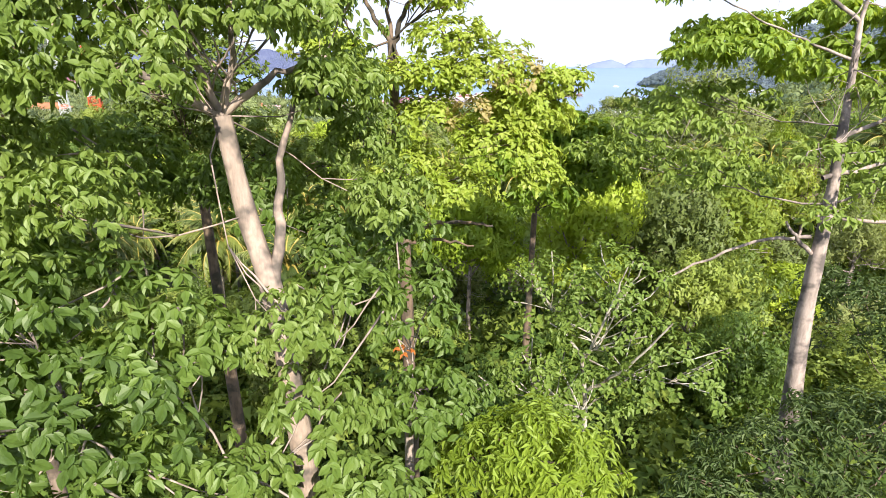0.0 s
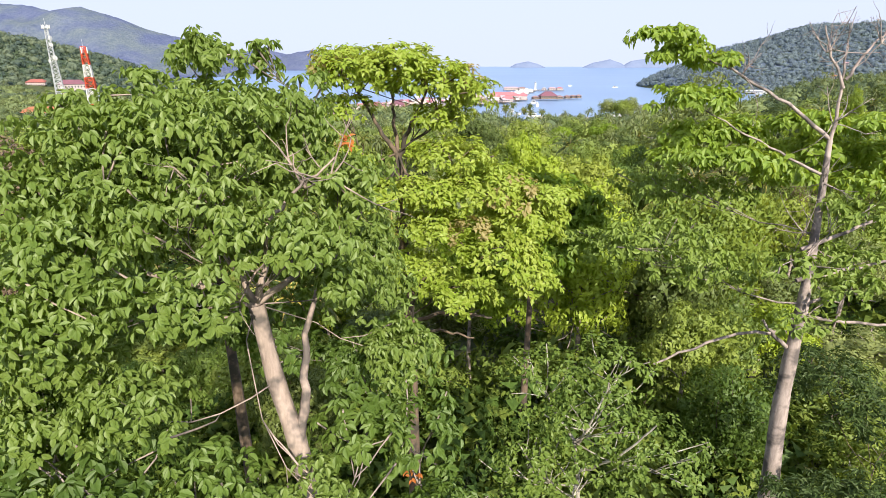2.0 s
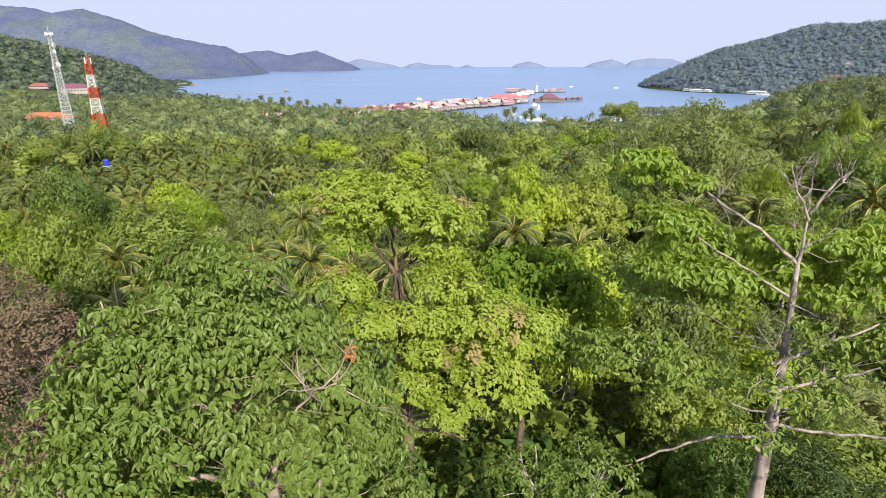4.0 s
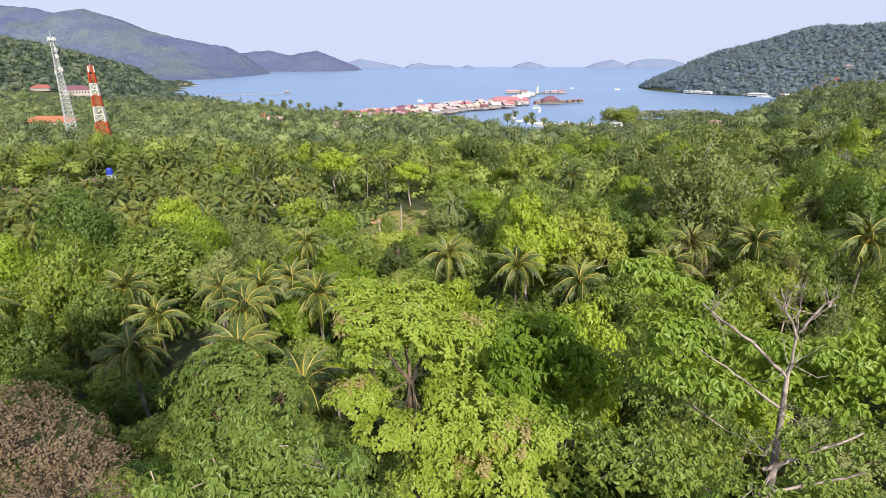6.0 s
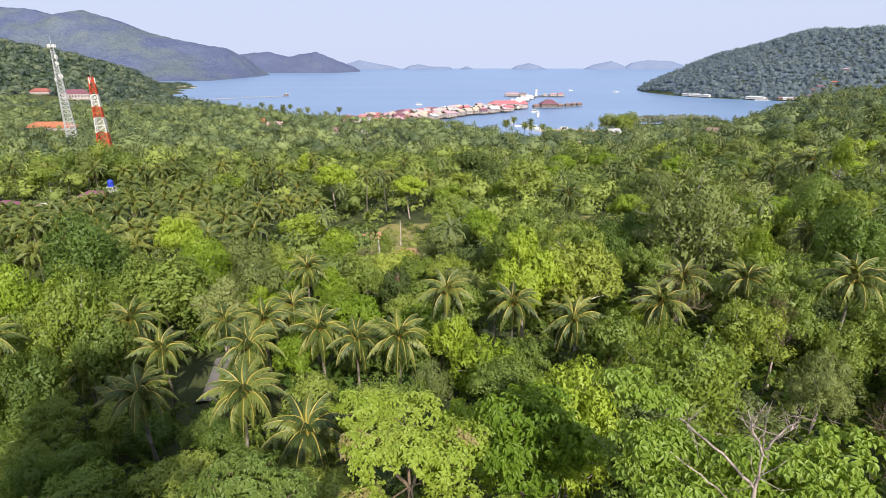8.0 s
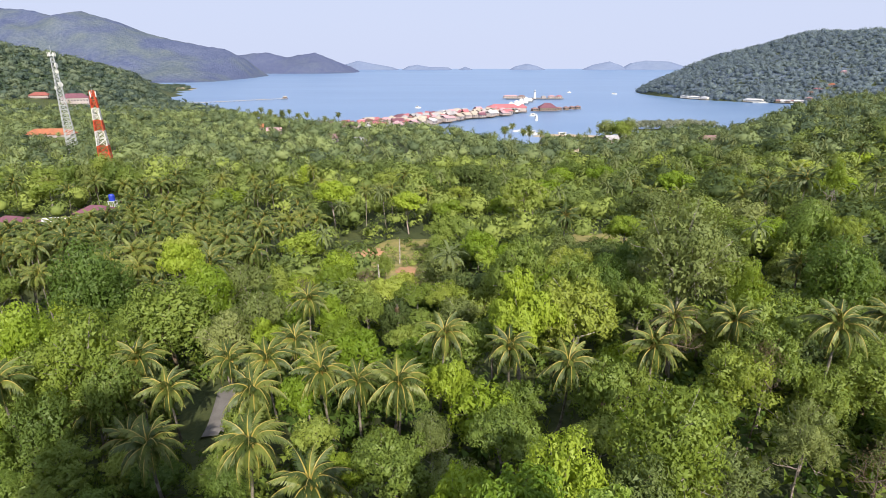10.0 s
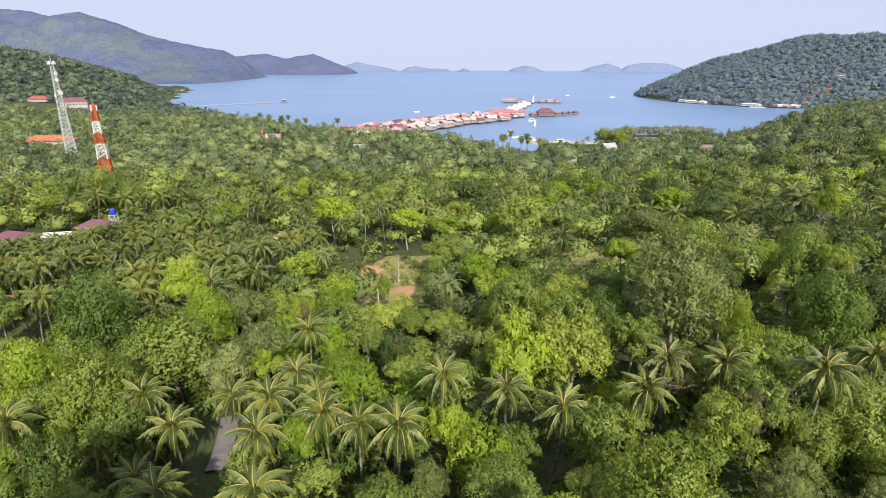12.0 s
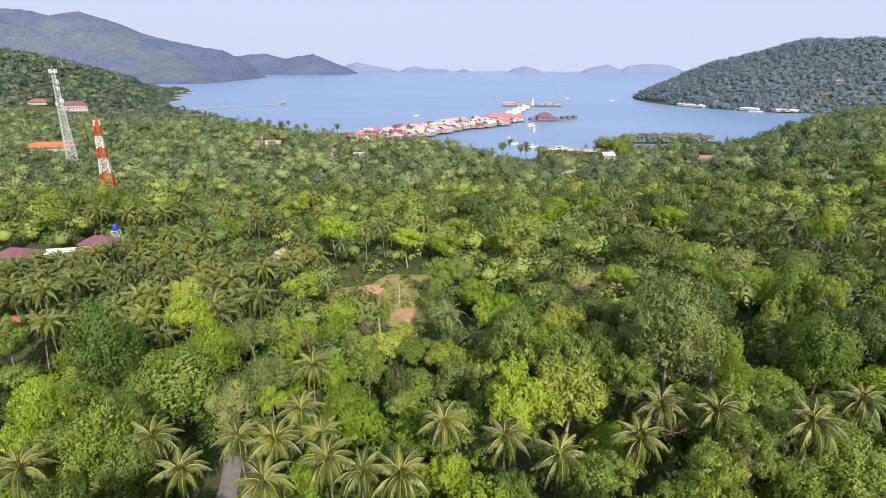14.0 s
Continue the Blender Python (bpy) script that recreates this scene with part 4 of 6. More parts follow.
hero_tree("bright large-leaved tree on the slope", 44, [(3.8, 21.4, 28), (3.8, 21.3, 34.0)], [0.16, 0.11], [1], [(3.2, 21.0, 37.5, 1.5, 1.4, 0.9), (4.7, 20.6, 36.9, 1.5, 1.3, 0.9), (2.8, 20.0, 36.2, 1.3, 1.1, 0.9), (4.5, 22.6, 37.0, 1.6, 1.5, 1.0), (6.0, 21.2, 35.6, 1.4, 1.3, 0.9), (3.7, 19.6, 35.0, 1.5, 1.0, 0.9), (5.4, 20.2, 37.0, 1.2, 1.0, 0.7)],
          "bright", LEAF_FINE, 1250, 7, 0.32, "brown", 0.9, 0.5, 60)
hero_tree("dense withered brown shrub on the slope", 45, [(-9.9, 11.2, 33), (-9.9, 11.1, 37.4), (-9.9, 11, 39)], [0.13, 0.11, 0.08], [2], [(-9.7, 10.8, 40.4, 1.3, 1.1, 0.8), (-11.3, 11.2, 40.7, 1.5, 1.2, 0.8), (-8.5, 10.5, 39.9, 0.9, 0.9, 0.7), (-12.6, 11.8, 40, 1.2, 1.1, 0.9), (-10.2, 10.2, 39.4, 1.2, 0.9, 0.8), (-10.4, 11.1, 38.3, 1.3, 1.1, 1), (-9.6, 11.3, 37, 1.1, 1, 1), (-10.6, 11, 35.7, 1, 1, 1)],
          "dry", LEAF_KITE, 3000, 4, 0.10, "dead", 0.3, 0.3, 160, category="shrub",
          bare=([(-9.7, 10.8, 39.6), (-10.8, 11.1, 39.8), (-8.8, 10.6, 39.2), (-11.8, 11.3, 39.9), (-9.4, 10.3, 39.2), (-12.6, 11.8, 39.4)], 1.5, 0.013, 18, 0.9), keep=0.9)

# ---- forest trees: kinds built once, then copied over the slope ----
KINDS = {}


def crown_lobes(rng, shape):
    """The large rounded masses of a crown that is 10 m wide and reaches 12.6 m."""
    if shape == "round":
        out = [(0, 0, 9.3, 3.3, 3.3, 2.7)]
        for k in range(7):
            a = k * 0.9 + rng.uniform(-0.2, 0.2)
            out.append((2.7 * math.cos(a), 2.7 * math.sin(a), 8.0 + rng.uniform(-1.0, 1.3), 2.1, 2.1, 1.9))
        for k in range(6):
            a = k * 1.05 + 0.4
            out.append((2.6 * math.cos(a), 2.6 * math.sin(a), 5.4 + rng.uniform(-0.9, 0.6), 1.9, 1.9, 1.7))
    elif shape == "flat":
        out = [(rng.uniform(-0.6, 0.6), rng.uniform(-0.6, 0.6), 11.8, 2.6, 2.6, 0.9)]
        for k in range(9):
            a = k * 2.4
            r = rng.uniform(2.6, 3.7)
            out.append((r * math.cos(a), r * math.sin(a), rng.uniform(8.9, 11.4), 1.8, 1.8, 0.85))
    elif shape == "tall":
        out = [(rng.uniform(-0.6, 0.6), rng.uniform(-0.6, 0.6), z, r, r, 1.9) for z, r in ((10.9, 1.5), (9.2, 2.4), (7.2, 3.1), (5.2, 3.3))]
        for k in range(7):
            a = k * 2.4
            out.append((2.9 * math.cos(a), 2.9 * math.sin(a), rng.uniform(4.4, 8.2), 1.8, 1.8, 1.5))
    else:
        out = []
        for k in range(12):
            a = k * 2.4 + rng.uniform(-0.4, 0.4)
            r = 0.5 + 3.2 * math.sqrt((k + rng.uniform(0, 1)) / 12)
            out.append((r * math.cos(a), r * math.sin(a), 10.9 - 0.22 * r * r + rng.uniform(-2.2, 0.6), rng.uniform(1.5, 2.3), rng.uniform(1.5, 2.3), rng.uniform(1.1, 1.7)))
    return out


def tree_kind(shape, leaf, label, bark_key, count, size, at, seed, twigs=40):
    rng = np.random.default_rng(seed)
    lobes = crown_lobes(rng, shape)
    bare = leaf == "dry"
    puffs = puffs_of(rng, lobes, 0.34 if shape == "open" else 0.36, 14 if shape == "open" else 20)
    ob = thing("tree", label, "tree", at, "forest trees")
    b = Build()
    z = np.linspace(-0.8, 8.0, 9)
    trunk = np.column_stack([0.25 * np.sin(z * 0.5 + seed) - 0.25 * math.sin(seed), 0.25 * np.cos(z * 0.4 + seed) - 0.25 * math.cos(seed), z])
    tips = puffs[:, :3] + puffs[:, 4:] * puffs[:, 3:4] * (0.9 if bare or leaf in ("grey", "olive") else 0.3)
    near_lobe = np.linalg.norm(tips[:, None] - np.asarray(lobes)[None, :, :3], axis=2).argmin(1)
    wood_of(rng, b, trunk, np.linspace(0.27, 0.13, 9), [8, 7, 6, 8], lobes, tips, near_lobe, twigs, 0.55, 0.03, 6)
    part("trunk", b.mesh("trunk", BARK[bark_key], True), ob)
    c = Build()
    puff_leaves(rng, c, puffs, count, LEAF_TRI, size, () if bare else lobes)
    part("crown", c.mesh("crown", LEAF[leaf]), ob)
    return ob


SPECS = {  # shape, leaf, label, bark, share of the usual leaf count, leaf size
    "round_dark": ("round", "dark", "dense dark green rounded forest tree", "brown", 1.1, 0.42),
    "round_deep": ("round", "deep", "dense rounded forest tree in rich green", "brown", 1.1, 0.42),
    "round_green": ("round", "green", "leafy green rounded forest tree", "brown", 1.0, 0.42),
    "round_bright": ("round", "bright", "bright green rounded forest tree", "grey", 1.0, 0.44),
    "open_bright": ("open", "bright", "bright green forest tree with open crown", "grey", 0.85, 0.46),
    "open_green": ("open", "green", "green forest tree with uneven open crown", "grey", 0.85, 0.42),
    "open_olive": ("open", "olive", "olive-yellow forest tree with open crown", "white", 0.85, 0.42),
    "round_olive": ("round", "olive", "olive-yellow rounded forest tree", "white", 1.0, 0.40),
    "open_grey": ("open", "grey", "grey-green forest tree with visible pale limbs", "grey", 0.80, 0.38),
    "round_grey": ("round", "grey", "dense grey-green forest tree with pale limbs", "white", 1.1, 0.36),
    "flat_green": ("flat", "green", "tiered forest tree with level boughs", "grey", 0.8, 0.42),
    "flat_bright": ("flat", "bright", "light green tiered tree with level boughs", "grey", 0.8, 0.44),
    "tall_green": ("tall", "green", "tall narrow green forest tree", "brown", 0.9, 0.42),
    "tall_dark": ("tall", "dark", "tall narrow dark green forest tree", "brown", 0.9, 0.42),
    "tall_lime": ("tall", "lime", "slender pointed yellow-green tree in fresh leaf", "grey", 0.9, 0.44),
    "lime": ("open", "lime", "yellow-green forest tree in fresh leaf", "grey", 0.9, 0.44),
    "dry": ("open", "dry", "withered grey-brown forest tree with bare twigs", "dead", 0.12, 0.34),
}


def plant(kind, x, y, top, radius, turn=None, fine=False):
    """A tree of a kind, from the ground to its top height."""
    z = float(land(x, y))
    height = max(top - z, 3.0)
    s = np.array([radius / 5.0, radius / 5.0, height / 12.6])
    turn = (x * 12.9 + y * 78.2) % 6.283 if turn is None else turn
    shape, leaf, label, bk, share, size = SPECS[kind]
    near = fine or y < 40
    kind = kind + (" near" if near else " far") + str(int(abs(x * 3 + y * 5)) % 2)
    if kind not in KINDS:
        count, size = (int(6600 * share), size * 0.84) if near else (int(3000 * share), size * 1.3)
        m = Matrix.LocRotScale((x, y, z), Euler((0, 0, turn)), Vector(s))
        ob = tree_kind(shape, leaf, label, bk, count, size, m, 100 + len(KINDS), (70 if leaf in ("dry", "grey", "olive") else 16) if near else 8)
        KINDS[kind] = (ob, s)
    else:
        ob, s0 = KINDS[kind]
        ob = copy_thing(ob, Matrix.LocRotScale((x, y, z), Euler((0, 0, turn)), Vector(s / s0)))
    squat = min(1.0, (1.6 if shape == "tall" else 1.4) * s[0] / s[2])
    for o in ob.children:
        if o.name.startswith("crown"):
            o.matrix_basis = Matrix.Translation((0, 0, 12.2 * (1 - squat))) @ Matrix.Diagonal((1, 1, squat, 1))
    return ob


SLOPE_TREES = [("round_green", -136.6, 207.6, 26.5, 4.6), ("round_dark", -132.5, 209.5, 25.5, 4.2), ("open_green", -140, 210, 25, 4.2), ("round_bright", 7.5, 27, 36.5, 3.2), ("open_bright", 1.6, 26.5, 35, 3.0),
               ("round_dark", 12.2, 27, 35, 3.0), ("round_deep", -61, 83.5, 31.0, 6.6), ("round_bright", -55, 61, 30, 4.2), ("round_olive", -42.7, 54.8, 31.8, 5.6), ("lime", -63.5, 120, 21.5, 5.0),
               ("round_bright", -41.8, 85, 26.5, 4.6), ("open_grey", -27.7, 72.5, 27.5, 4.4), ("lime", -15.5, 69, 23.6, 4.2), ("open_bright", -15, 49.5, 28.4, 3.3), ("open_bright", 9.5, 56, 36.2, 4.5),
               ("open_olive", 16.5, 59, 34.2, 6.0), ("round_grey", 34, 70, 42.2, 7.2), ("open_bright", 8, 109, 26, 4.2), ("flat_bright", -11, 158, 21.5, 5.6), ("flat_bright", -34.6, 160, 24.5, 6.4),
               ("lime", -22, 97.5, 21.6, 4.0), ("open_green", 1, 126, 24, 5.6)]
VALLEY_TREES = [("lime", 41, 113, 28.0, 4.6), ("round_bright", 73, 113, 26.5, 5.6), ("open_olive", 74, 92, 33.5, 3.6), ("round_deep", 70.5, 97, 34.6, 5.2), ("open_olive", 59, 103, 30.6, 4.8), ("tall_lime", 38.6, 60.6, 35.6, 2.6), ("tall_lime", 90.3, 118.8, 39.4, 2.6),
                ("round_dark", 10, 189, 26.5, 7.0), ("open_green", 22, 142, 30, 6.6), ("round_green", -42.8, 73.5, 27.6, 7.2), ("open_grey", -31.6, 67, 25.5, 4.2), ("open_bright", -26.5, 69.6, 24, 2.6),
                ("open_bright", 0.5, 47.4, 30.2, 3.0), ("open_green", 7.7, 46, 28, 2.8), ("round_olive", 17, 33, 36.2, 4.6), ("open_green", 20, 49, 29, 3.2), ("open_olive", 23, 89, 28, 5.0),
                ("open_green", 11.2, 74, 34.8, 4.8), ("open_green", 13.5, 92, 26, 5.0), ("open_green", 19.2, 68.5, 34.0, 4.4), ("round_green", 45, 61.5, 30.6, 4.6), ("round_green", 46, 48.5, 31.4, 4.6), ("open_olive", 29, 45, 33.4, 3.8),
                ("round_green", 39.5, 46.5, 29.6, 3.0), ("open_green", 34.6, 48.6, 33.4, 3.6), ("round_green", -52, 57, 26, 4.6)]
HOLLOW_TREES = [("round_green", -38.5, 51.5, 27.4, 3.6), ("round_deep", 57.3, 70, 36.0, 5.0), ("round_grey", 57, 138, 27.6, 6.2), ("lime", -10, 91, 21.4, 4.2), ("open_olive", -4.4, 87, 21.8, 4.6),
                ("open_green", -13, 83, 21.5, 3.6), ("tall_dark", 16.4, 168, 25.4, 4.4), ("round_dark", 83, 113, 31.6, 5.6), ("open_green", 62, 122, 29.6, 5.8), ("open_green", 6.8, 63, 28.2, 3.6),
                ("round_dark", 72, 81, 32, 5.4), ("open_green", -4, 34, 31, 3.6), ("round_dark", 50, 92, 29.5, 6.0), ("round_dark", 30, 98, 26.5, 5.4), ("dry", 31, 44.2, 34.2, 1.8),
                ("dry", 26.5, 54, 33.4, 3.2), ("open_green", 27, 66, 31.6, 4.0), ("round_deep", 25.5, 75, 31.5, 4.2), ("open_olive", 43, 73, 33, 4.2), ("tall_green", -2, 117, 21, 3.0), ("tall_green", -13.5, 112, 18.5, 2.2), ("round_green", -131, 206, 24.5, 5.0), ("round_dark", -140, 205, 24.0, 5.0),
                ("round_green", -124, 203, 22.5, 4.6), ("open_green", -147, 204, 23, 4.8)]
EDGE_TREES = [("round_green", -31.5, 43.6, 22.4, 3.0), ("open_green", -37.5, 41.5, 23.6, 3.4), ("round_deep", -28.0, 41.5, 21.8, 2.6), ("open_green", -22.5, 41, 22.4, 2.6), ("round_green", -101, 167, 19.6, 4.0), ("open_bright", -52.5, 98.5, 27.2, 4.6), ("open_grey", -37.2, 91.5, 24.6, 4.8), ("dry", -27.6, 95, 20.6, 2.6), ("open_bright", -18.6, 80, 22.0, 3.4), ("open_olive", 1.0, 82, 24.0, 4.4), ("round_green", -43.6, 48.0, 25.4, 3.6), ("open_green", -103.5, 113.5, 8.6, 3.0), ("round_green", -108, 116.5, 7.6, 2.6), ("round_grey", 128, 418, 21.0, 8.0), ("round_grey", 145, 421, 22.0, 9.0), ("round_green", 137, 411, 20.0, 9.0),
              ("open_green", -92, 98, 21, 4.5), ("round_green", -139, 159, 9.6, 3.0), ("open_green", -150, 158, 10.6, 3.4), ("open_green", -118, 170, 9.8, 3.0), ("round_bright", -128, 162, 10.0, 3.0), ("round_green", -131.5, 199.5, 18.5, 4.6), ("round_dark", -137, 200, 17.5, 4.4)]
TREES = SLOPE_TREES + VALLEY_TREES + HOLLOW_TREES + EDGE_TREES
LANE_PALMS = [(-25.4, 37.3, 27.8), (-16.6, 37.2, 28.0), (-10.5, 33.2, 27.4), (-36.6, 54.9, 25.4), (-31.7, 51.6, 23.6),
              (-26.3, 56.2, 24.7), (-20.6, 53.5, 26.3), (-16.1, 58.1, 23.7), (-19.2, 45.3, 27.8), (-20.5, 64.1, 23.1),
              (-20.5, 72.5, 25.3), (-9.0, 47.5, 27.2), (-4.6, 45.8, 28.3), (-48.4, 49.0, 26.1), (-85.0, 102.0, 17.6),
              (6.9, 49.1, 30.5), (12.8, 47.1, 29.6), (22.2, 49.2, 30.5), (26.7, 54.7, 31.0), (32.1, 52.0, 32.0),
              (39.4, 47.1, 34.0), (52.1, 55.5, 30.9), (55.4, 76.1, 29.6), (-65, 100, 16.3)]
GROVE_PALMS = [(0.1, 51.2, 31.0), (-101.3, 196, 16.5), (-112, 193.5, 17.8), (-74, 143, 19), (-67.3, 144.5, 17.6),
               (-57.8, 148, 19), (-55, 154.5, 15.8), (-24.6, 162, 22), (-19.8, 167.3, 21), (-72.5, 127, 18.8),
               (-90, 118, 20.6), (-94.5, 114.2, 19.6), (-54.5, 215.5, 19), (-14.4, 191.7, 21.2), (88.3, 139, 28.6),
               (67, 181, 21), (-40, 50.8, 21.3), (-38.2, 52.8, 20.8), (22.5, 90.5, 24), (-34, 47, 20.5),
               (-13.2, 49.0, 27.5)]
PALMS = LANE_PALMS + GROVE_PALMS
RESERVED = [(-34, 46, 2.5), (-29.5, 57, 3.6), (-31, 62, 3.6), (-28.5, 48, 3.6), (54, 82, 6.0), (62, 101, 2.0), (6.3, 110, 3.5), (-14, 132, 17), (-11, 117, 6), (-21, 143, 8), (-56, 168, 10), (-52.5, 158, 5), (41.5, 133, 10), (-30, 52, 3.2), (-33.5, 66, 4), (-28, 44, 3), (0, 0.6, 6.0), (-137, 212, 2.5), (-254, 360, 7), (-142, 166, 12), (-121, 178, 12), (-105, 113, 7), (-130, 171, 8), (-8, 108, 6), (-12.9, 95, 2)]
taken = [(x, y, r * 0.72) for _, x, y, _, r in TREES] + [(x, y, 1.7) for x, y, _ in PALMS] + RESERVED
taken += [(-3.3, 7.3, 4), (-1, 13.7, 3), (9, 12.8, 4), (3.8, 11.7, 3), (9.5, 10.5, 3.5), (-6.4, 14, 3), (3.4, 20.8, 3), (-11.6, 12.6, 3), (1.3, 6.9, 1.5)]
for spec in TREES:
    plant(*spec, fine=spec[2] < 130)
rng = np.random.default_rng(77)


def clear_of(x, y, r, pad=0.62):
    return all((x - a) ** 2 + (y - b) ** 2 > (q + r * pad) ** 2 for a, b, q in taken)


def low_by(x, y):
    """How high things may grow on the downhill side of the houses and the sandy track."""
    most = 99.0
    for hx, hy, wide, base, rise in ((-142.5, 165.6, 9, 1.8, 0.27), (-121.3, 176.7, 8, 2.2, 0.27), (-131, 170.5, 6, 1.6, 0.27), (-56, 170, 4.0, 0.2, 0.34)):
        d = math.hypot(hx, hy)
        along = ((hx - x) * hx + (hy - y) * hy) / d
        side = abs((hx - x) * hy - (hy - y) * hx) / d
        if -3 < along < 40 and side < wide:
            most = min(most, base + rise * max(along, 0))
    return most


# the rest of the near forest, filled in between
MIX = ["round_green", "open_green", "round_dark", "open_bright", "round_bright", "open_olive", "flat_green", "open_grey", "lime", "open_bright", "round_bright", "tall_green", "round_grey", "dry", "round_deep"]
fill = 0
for _ in range(6000):
    y = 15 + 92 * rng.uniform() ** 0.75
    x = rng.uniform(-1.05, 1.05) * (y * 0.92 + 12)
    r = rng.uniform(2.6, 5.2) * (0.72 if y < 45 else 1.0)
    if x < -46 and y > 90 and rng.uniform() < 0.85:
        continue
    if not clear_of(x, y, r):
        continue
    # right of x = 25, dimmer light is put in as darker kinds
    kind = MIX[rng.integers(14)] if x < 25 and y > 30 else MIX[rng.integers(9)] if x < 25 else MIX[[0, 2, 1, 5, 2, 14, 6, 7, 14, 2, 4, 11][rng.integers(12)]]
    # near below, the dark gaps' shade is put in as darker kinds
    if y < 30 and abs(x) < 14:
        kind = ("round_dark", "open_green", "round_deep")[int(x * 7) % 3]
    if x > 22 and y < 50:
        kind = ("open_olive", "open_grey", "round_green", "open_olive", "dry")[int(x * 7) % 5]
    if x < -10 and y < 48:
        kind = ("round_green", "open_green", "round_deep")[int(x * 7) % 3]
    top = float(land(x, y)) + rng.uniform(6.5, 11.5) * (0.8 if y < 45 else 1.0) + (2.0 if x > 30 else 0.0)
    if y < 45:
        top = min(top, np.interp(y, [14, 22, 30, 45], [34.5, 33, 31, 29.5]) - (4.0 if x < -9 else 0.0))
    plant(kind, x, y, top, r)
    taken.append((x, y, r * 0.72))
    fill += 1
    if fill >= 165:
        break
far_fill = 0
for _ in range(4000):
    y = rng.uniform(104, 225)
    x = rng.uniform(-0.9, 0.95) * y
    r = rng.uniform(4.2, 7.4)
    if x < -44 and y < 165:
        continue
    if not clear_of(x, y, r, 0.8):
        continue
    kind = ["round_green", "open_bright", "round_bright", "lime", "open_grey", "open_green", "open_olive", "round_grey", "round_bright", "lime"][rng.integers(10)]
    plant(kind, x, y, float(land(x, y)) + rng.uniform(9, 14), r)
    taken.append((x, y, r * 0.75))
    far_fill += 1
    if far_fill >= 45:
        break
# tall trees added out of view up the slope to shade the hollow below
for x, y, top in ((-15.5, 8, 50.5), (-19, 12.5, 50), (-23.5, 16.5, 49), (-28, 21, 48), (-20, 6, 53), (-26, 10.5, 52), (-17, 3, 54)):
    plant("round_green", x, y, top, 4.2)
    taken.append((x, y, 4.5))


# ---- coconut palms ----
M_RIB = solid("yellow_frond_rib", (0.44, 0.34, 0.07), (0.28, 0.24, 0.06), 0.6, 2.0)


def frond_mesh(seed, length=4.0, arch=1.0, pairs=34, wide=0.06, sides=4):
    """One feathered leaf: an arched rib and two rows of hanging leaflets."""
    r = np.random.default_rng(seed)
    t = np.linspace(0, 1, 9)
    rib = np.column_stack([length * (t - 0.16 * arch * t ** 2.4), 0.12 * np.sin(t * 2 + seed), length * (0.42 * t - 0.62 * arch * t ** 2.1)])
    b = Build()
    b.tube(rib if sides > 3 else rib[::2], np.linspace(0.090, 0.006, 9 if sides > 3 else 5), sides)
    s = np.linspace(0.14, 0.985, pairs)
    p = np.column_stack([np.interp(s, t, rib[:, k]) for k in range(3)])
    d = unit(np.column_stack([np.interp(s, t, np.gradient(rib[:, k])) for k in range(3)]))
    ln = length * 0.25 * np.sin(np.pi * np.clip(s * 0.88 + 0.13, 0, 1)) ** 0.6
    for sg in (-1, 1):
        side = np.array([0, sg, 0]) * 0.85 + d * 0.45 + np.array([0, 0, -0.85]) + r.normal(size=(pairs, 3)) * 0.15
        leaves(b, (np.array([(0, wide, 0), (0.5, wide * 0.9, 0.02), (1, 0, -0.14), (0.5, -wide * 0.9, 0.02), (0, -wide, 0)]), np.array([(0, 4, 3, 1)]), np.array([(1, 3, 2)])), p, side, np.tile(np.array([0, 0, 1.0]), (pairs, 1)) + d * 0.2, ln * r.uniform(0.85, 1.1, pairs))
    me = b.mesh("frond", LEAF["palm"])
    me.materials.append(M_RIB)
    for k in range((8 if sides > 3 else 4) * sides):
        me.polygons[k].material_index = 1
    return me


FRONDS = [frond_mesh(k, 3.5 + 0.2 * (k % 3), (1.2, 1.5, 1.75, 1.8)[k % 4], 38) for k in range(4)]
FRONDS_FAR = [frond_mesh(k, 3.9 + 0.2 * (k % 3), (1.2, 1.5, 1.75, 1.8)[k % 4], 18, 0.11, 3) for k in range(4)]
DRY_FROND = FRONDS[3].copy()
DRY_FROND.materials.clear()
DRY_FROND.materials.append(LEAF["dry"])


def palm_poses(r, count):
    """Where the fronds of one crown point: the young ones up, the old ones hanging."""
    for k in range(count):
        u = k / count
        yield (k * 2.3999 + r.uniform(-0.2, 0.2), 1.32 - 2.45 * u + r.uniform(-0.14, 0.14), 0.78 + 0.30 * math.sin(math.pi * min(1, u + 0.25)), 0 if u < 0.25 else 1 if u < 0.5 else 2 if u < 0.8 else 3)


def frond_matrix(yaw, lift, s):
    return Matrix.Rotation(yaw, 4, "Z") @ Matrix.Translation((0.12, 0, 0)) @ Matrix.Rotation(-lift, 4, "Y") @ Matrix.Scale(s, 4)


def palm_trunk(seed, height):
    r = np.random.default_rng(seed)
    z = np.linspace(-0.4, height, 22)
    u = z / height
    bend = r.uniform(0.4, 1.3)
    b = Build()
    b.tube(np.column_stack([-bend * (1 - u) ** 2, 0.3 * np.sin(u * 2 + seed) - 0.3 * math.sin(2 + seed), z]), (0.17 - 0.07 * u + 0.10 * np.exp(-u * 14)) * (1 + 0.05 * (np.arange(22) % 2)), 8)
    return b.mesh("trunk", BARK["palm"], True)


def nut_mesh():
    b = Build()
    b.tube(np.array([(0, 0, z) for z in (-0.24, -0.20, 0.0, 0.16, 0.22)]), [0.02, 0.14, 0.22, 0.14, 0.02], 6)
    return b.mesh("coconut", M_NUT, True)


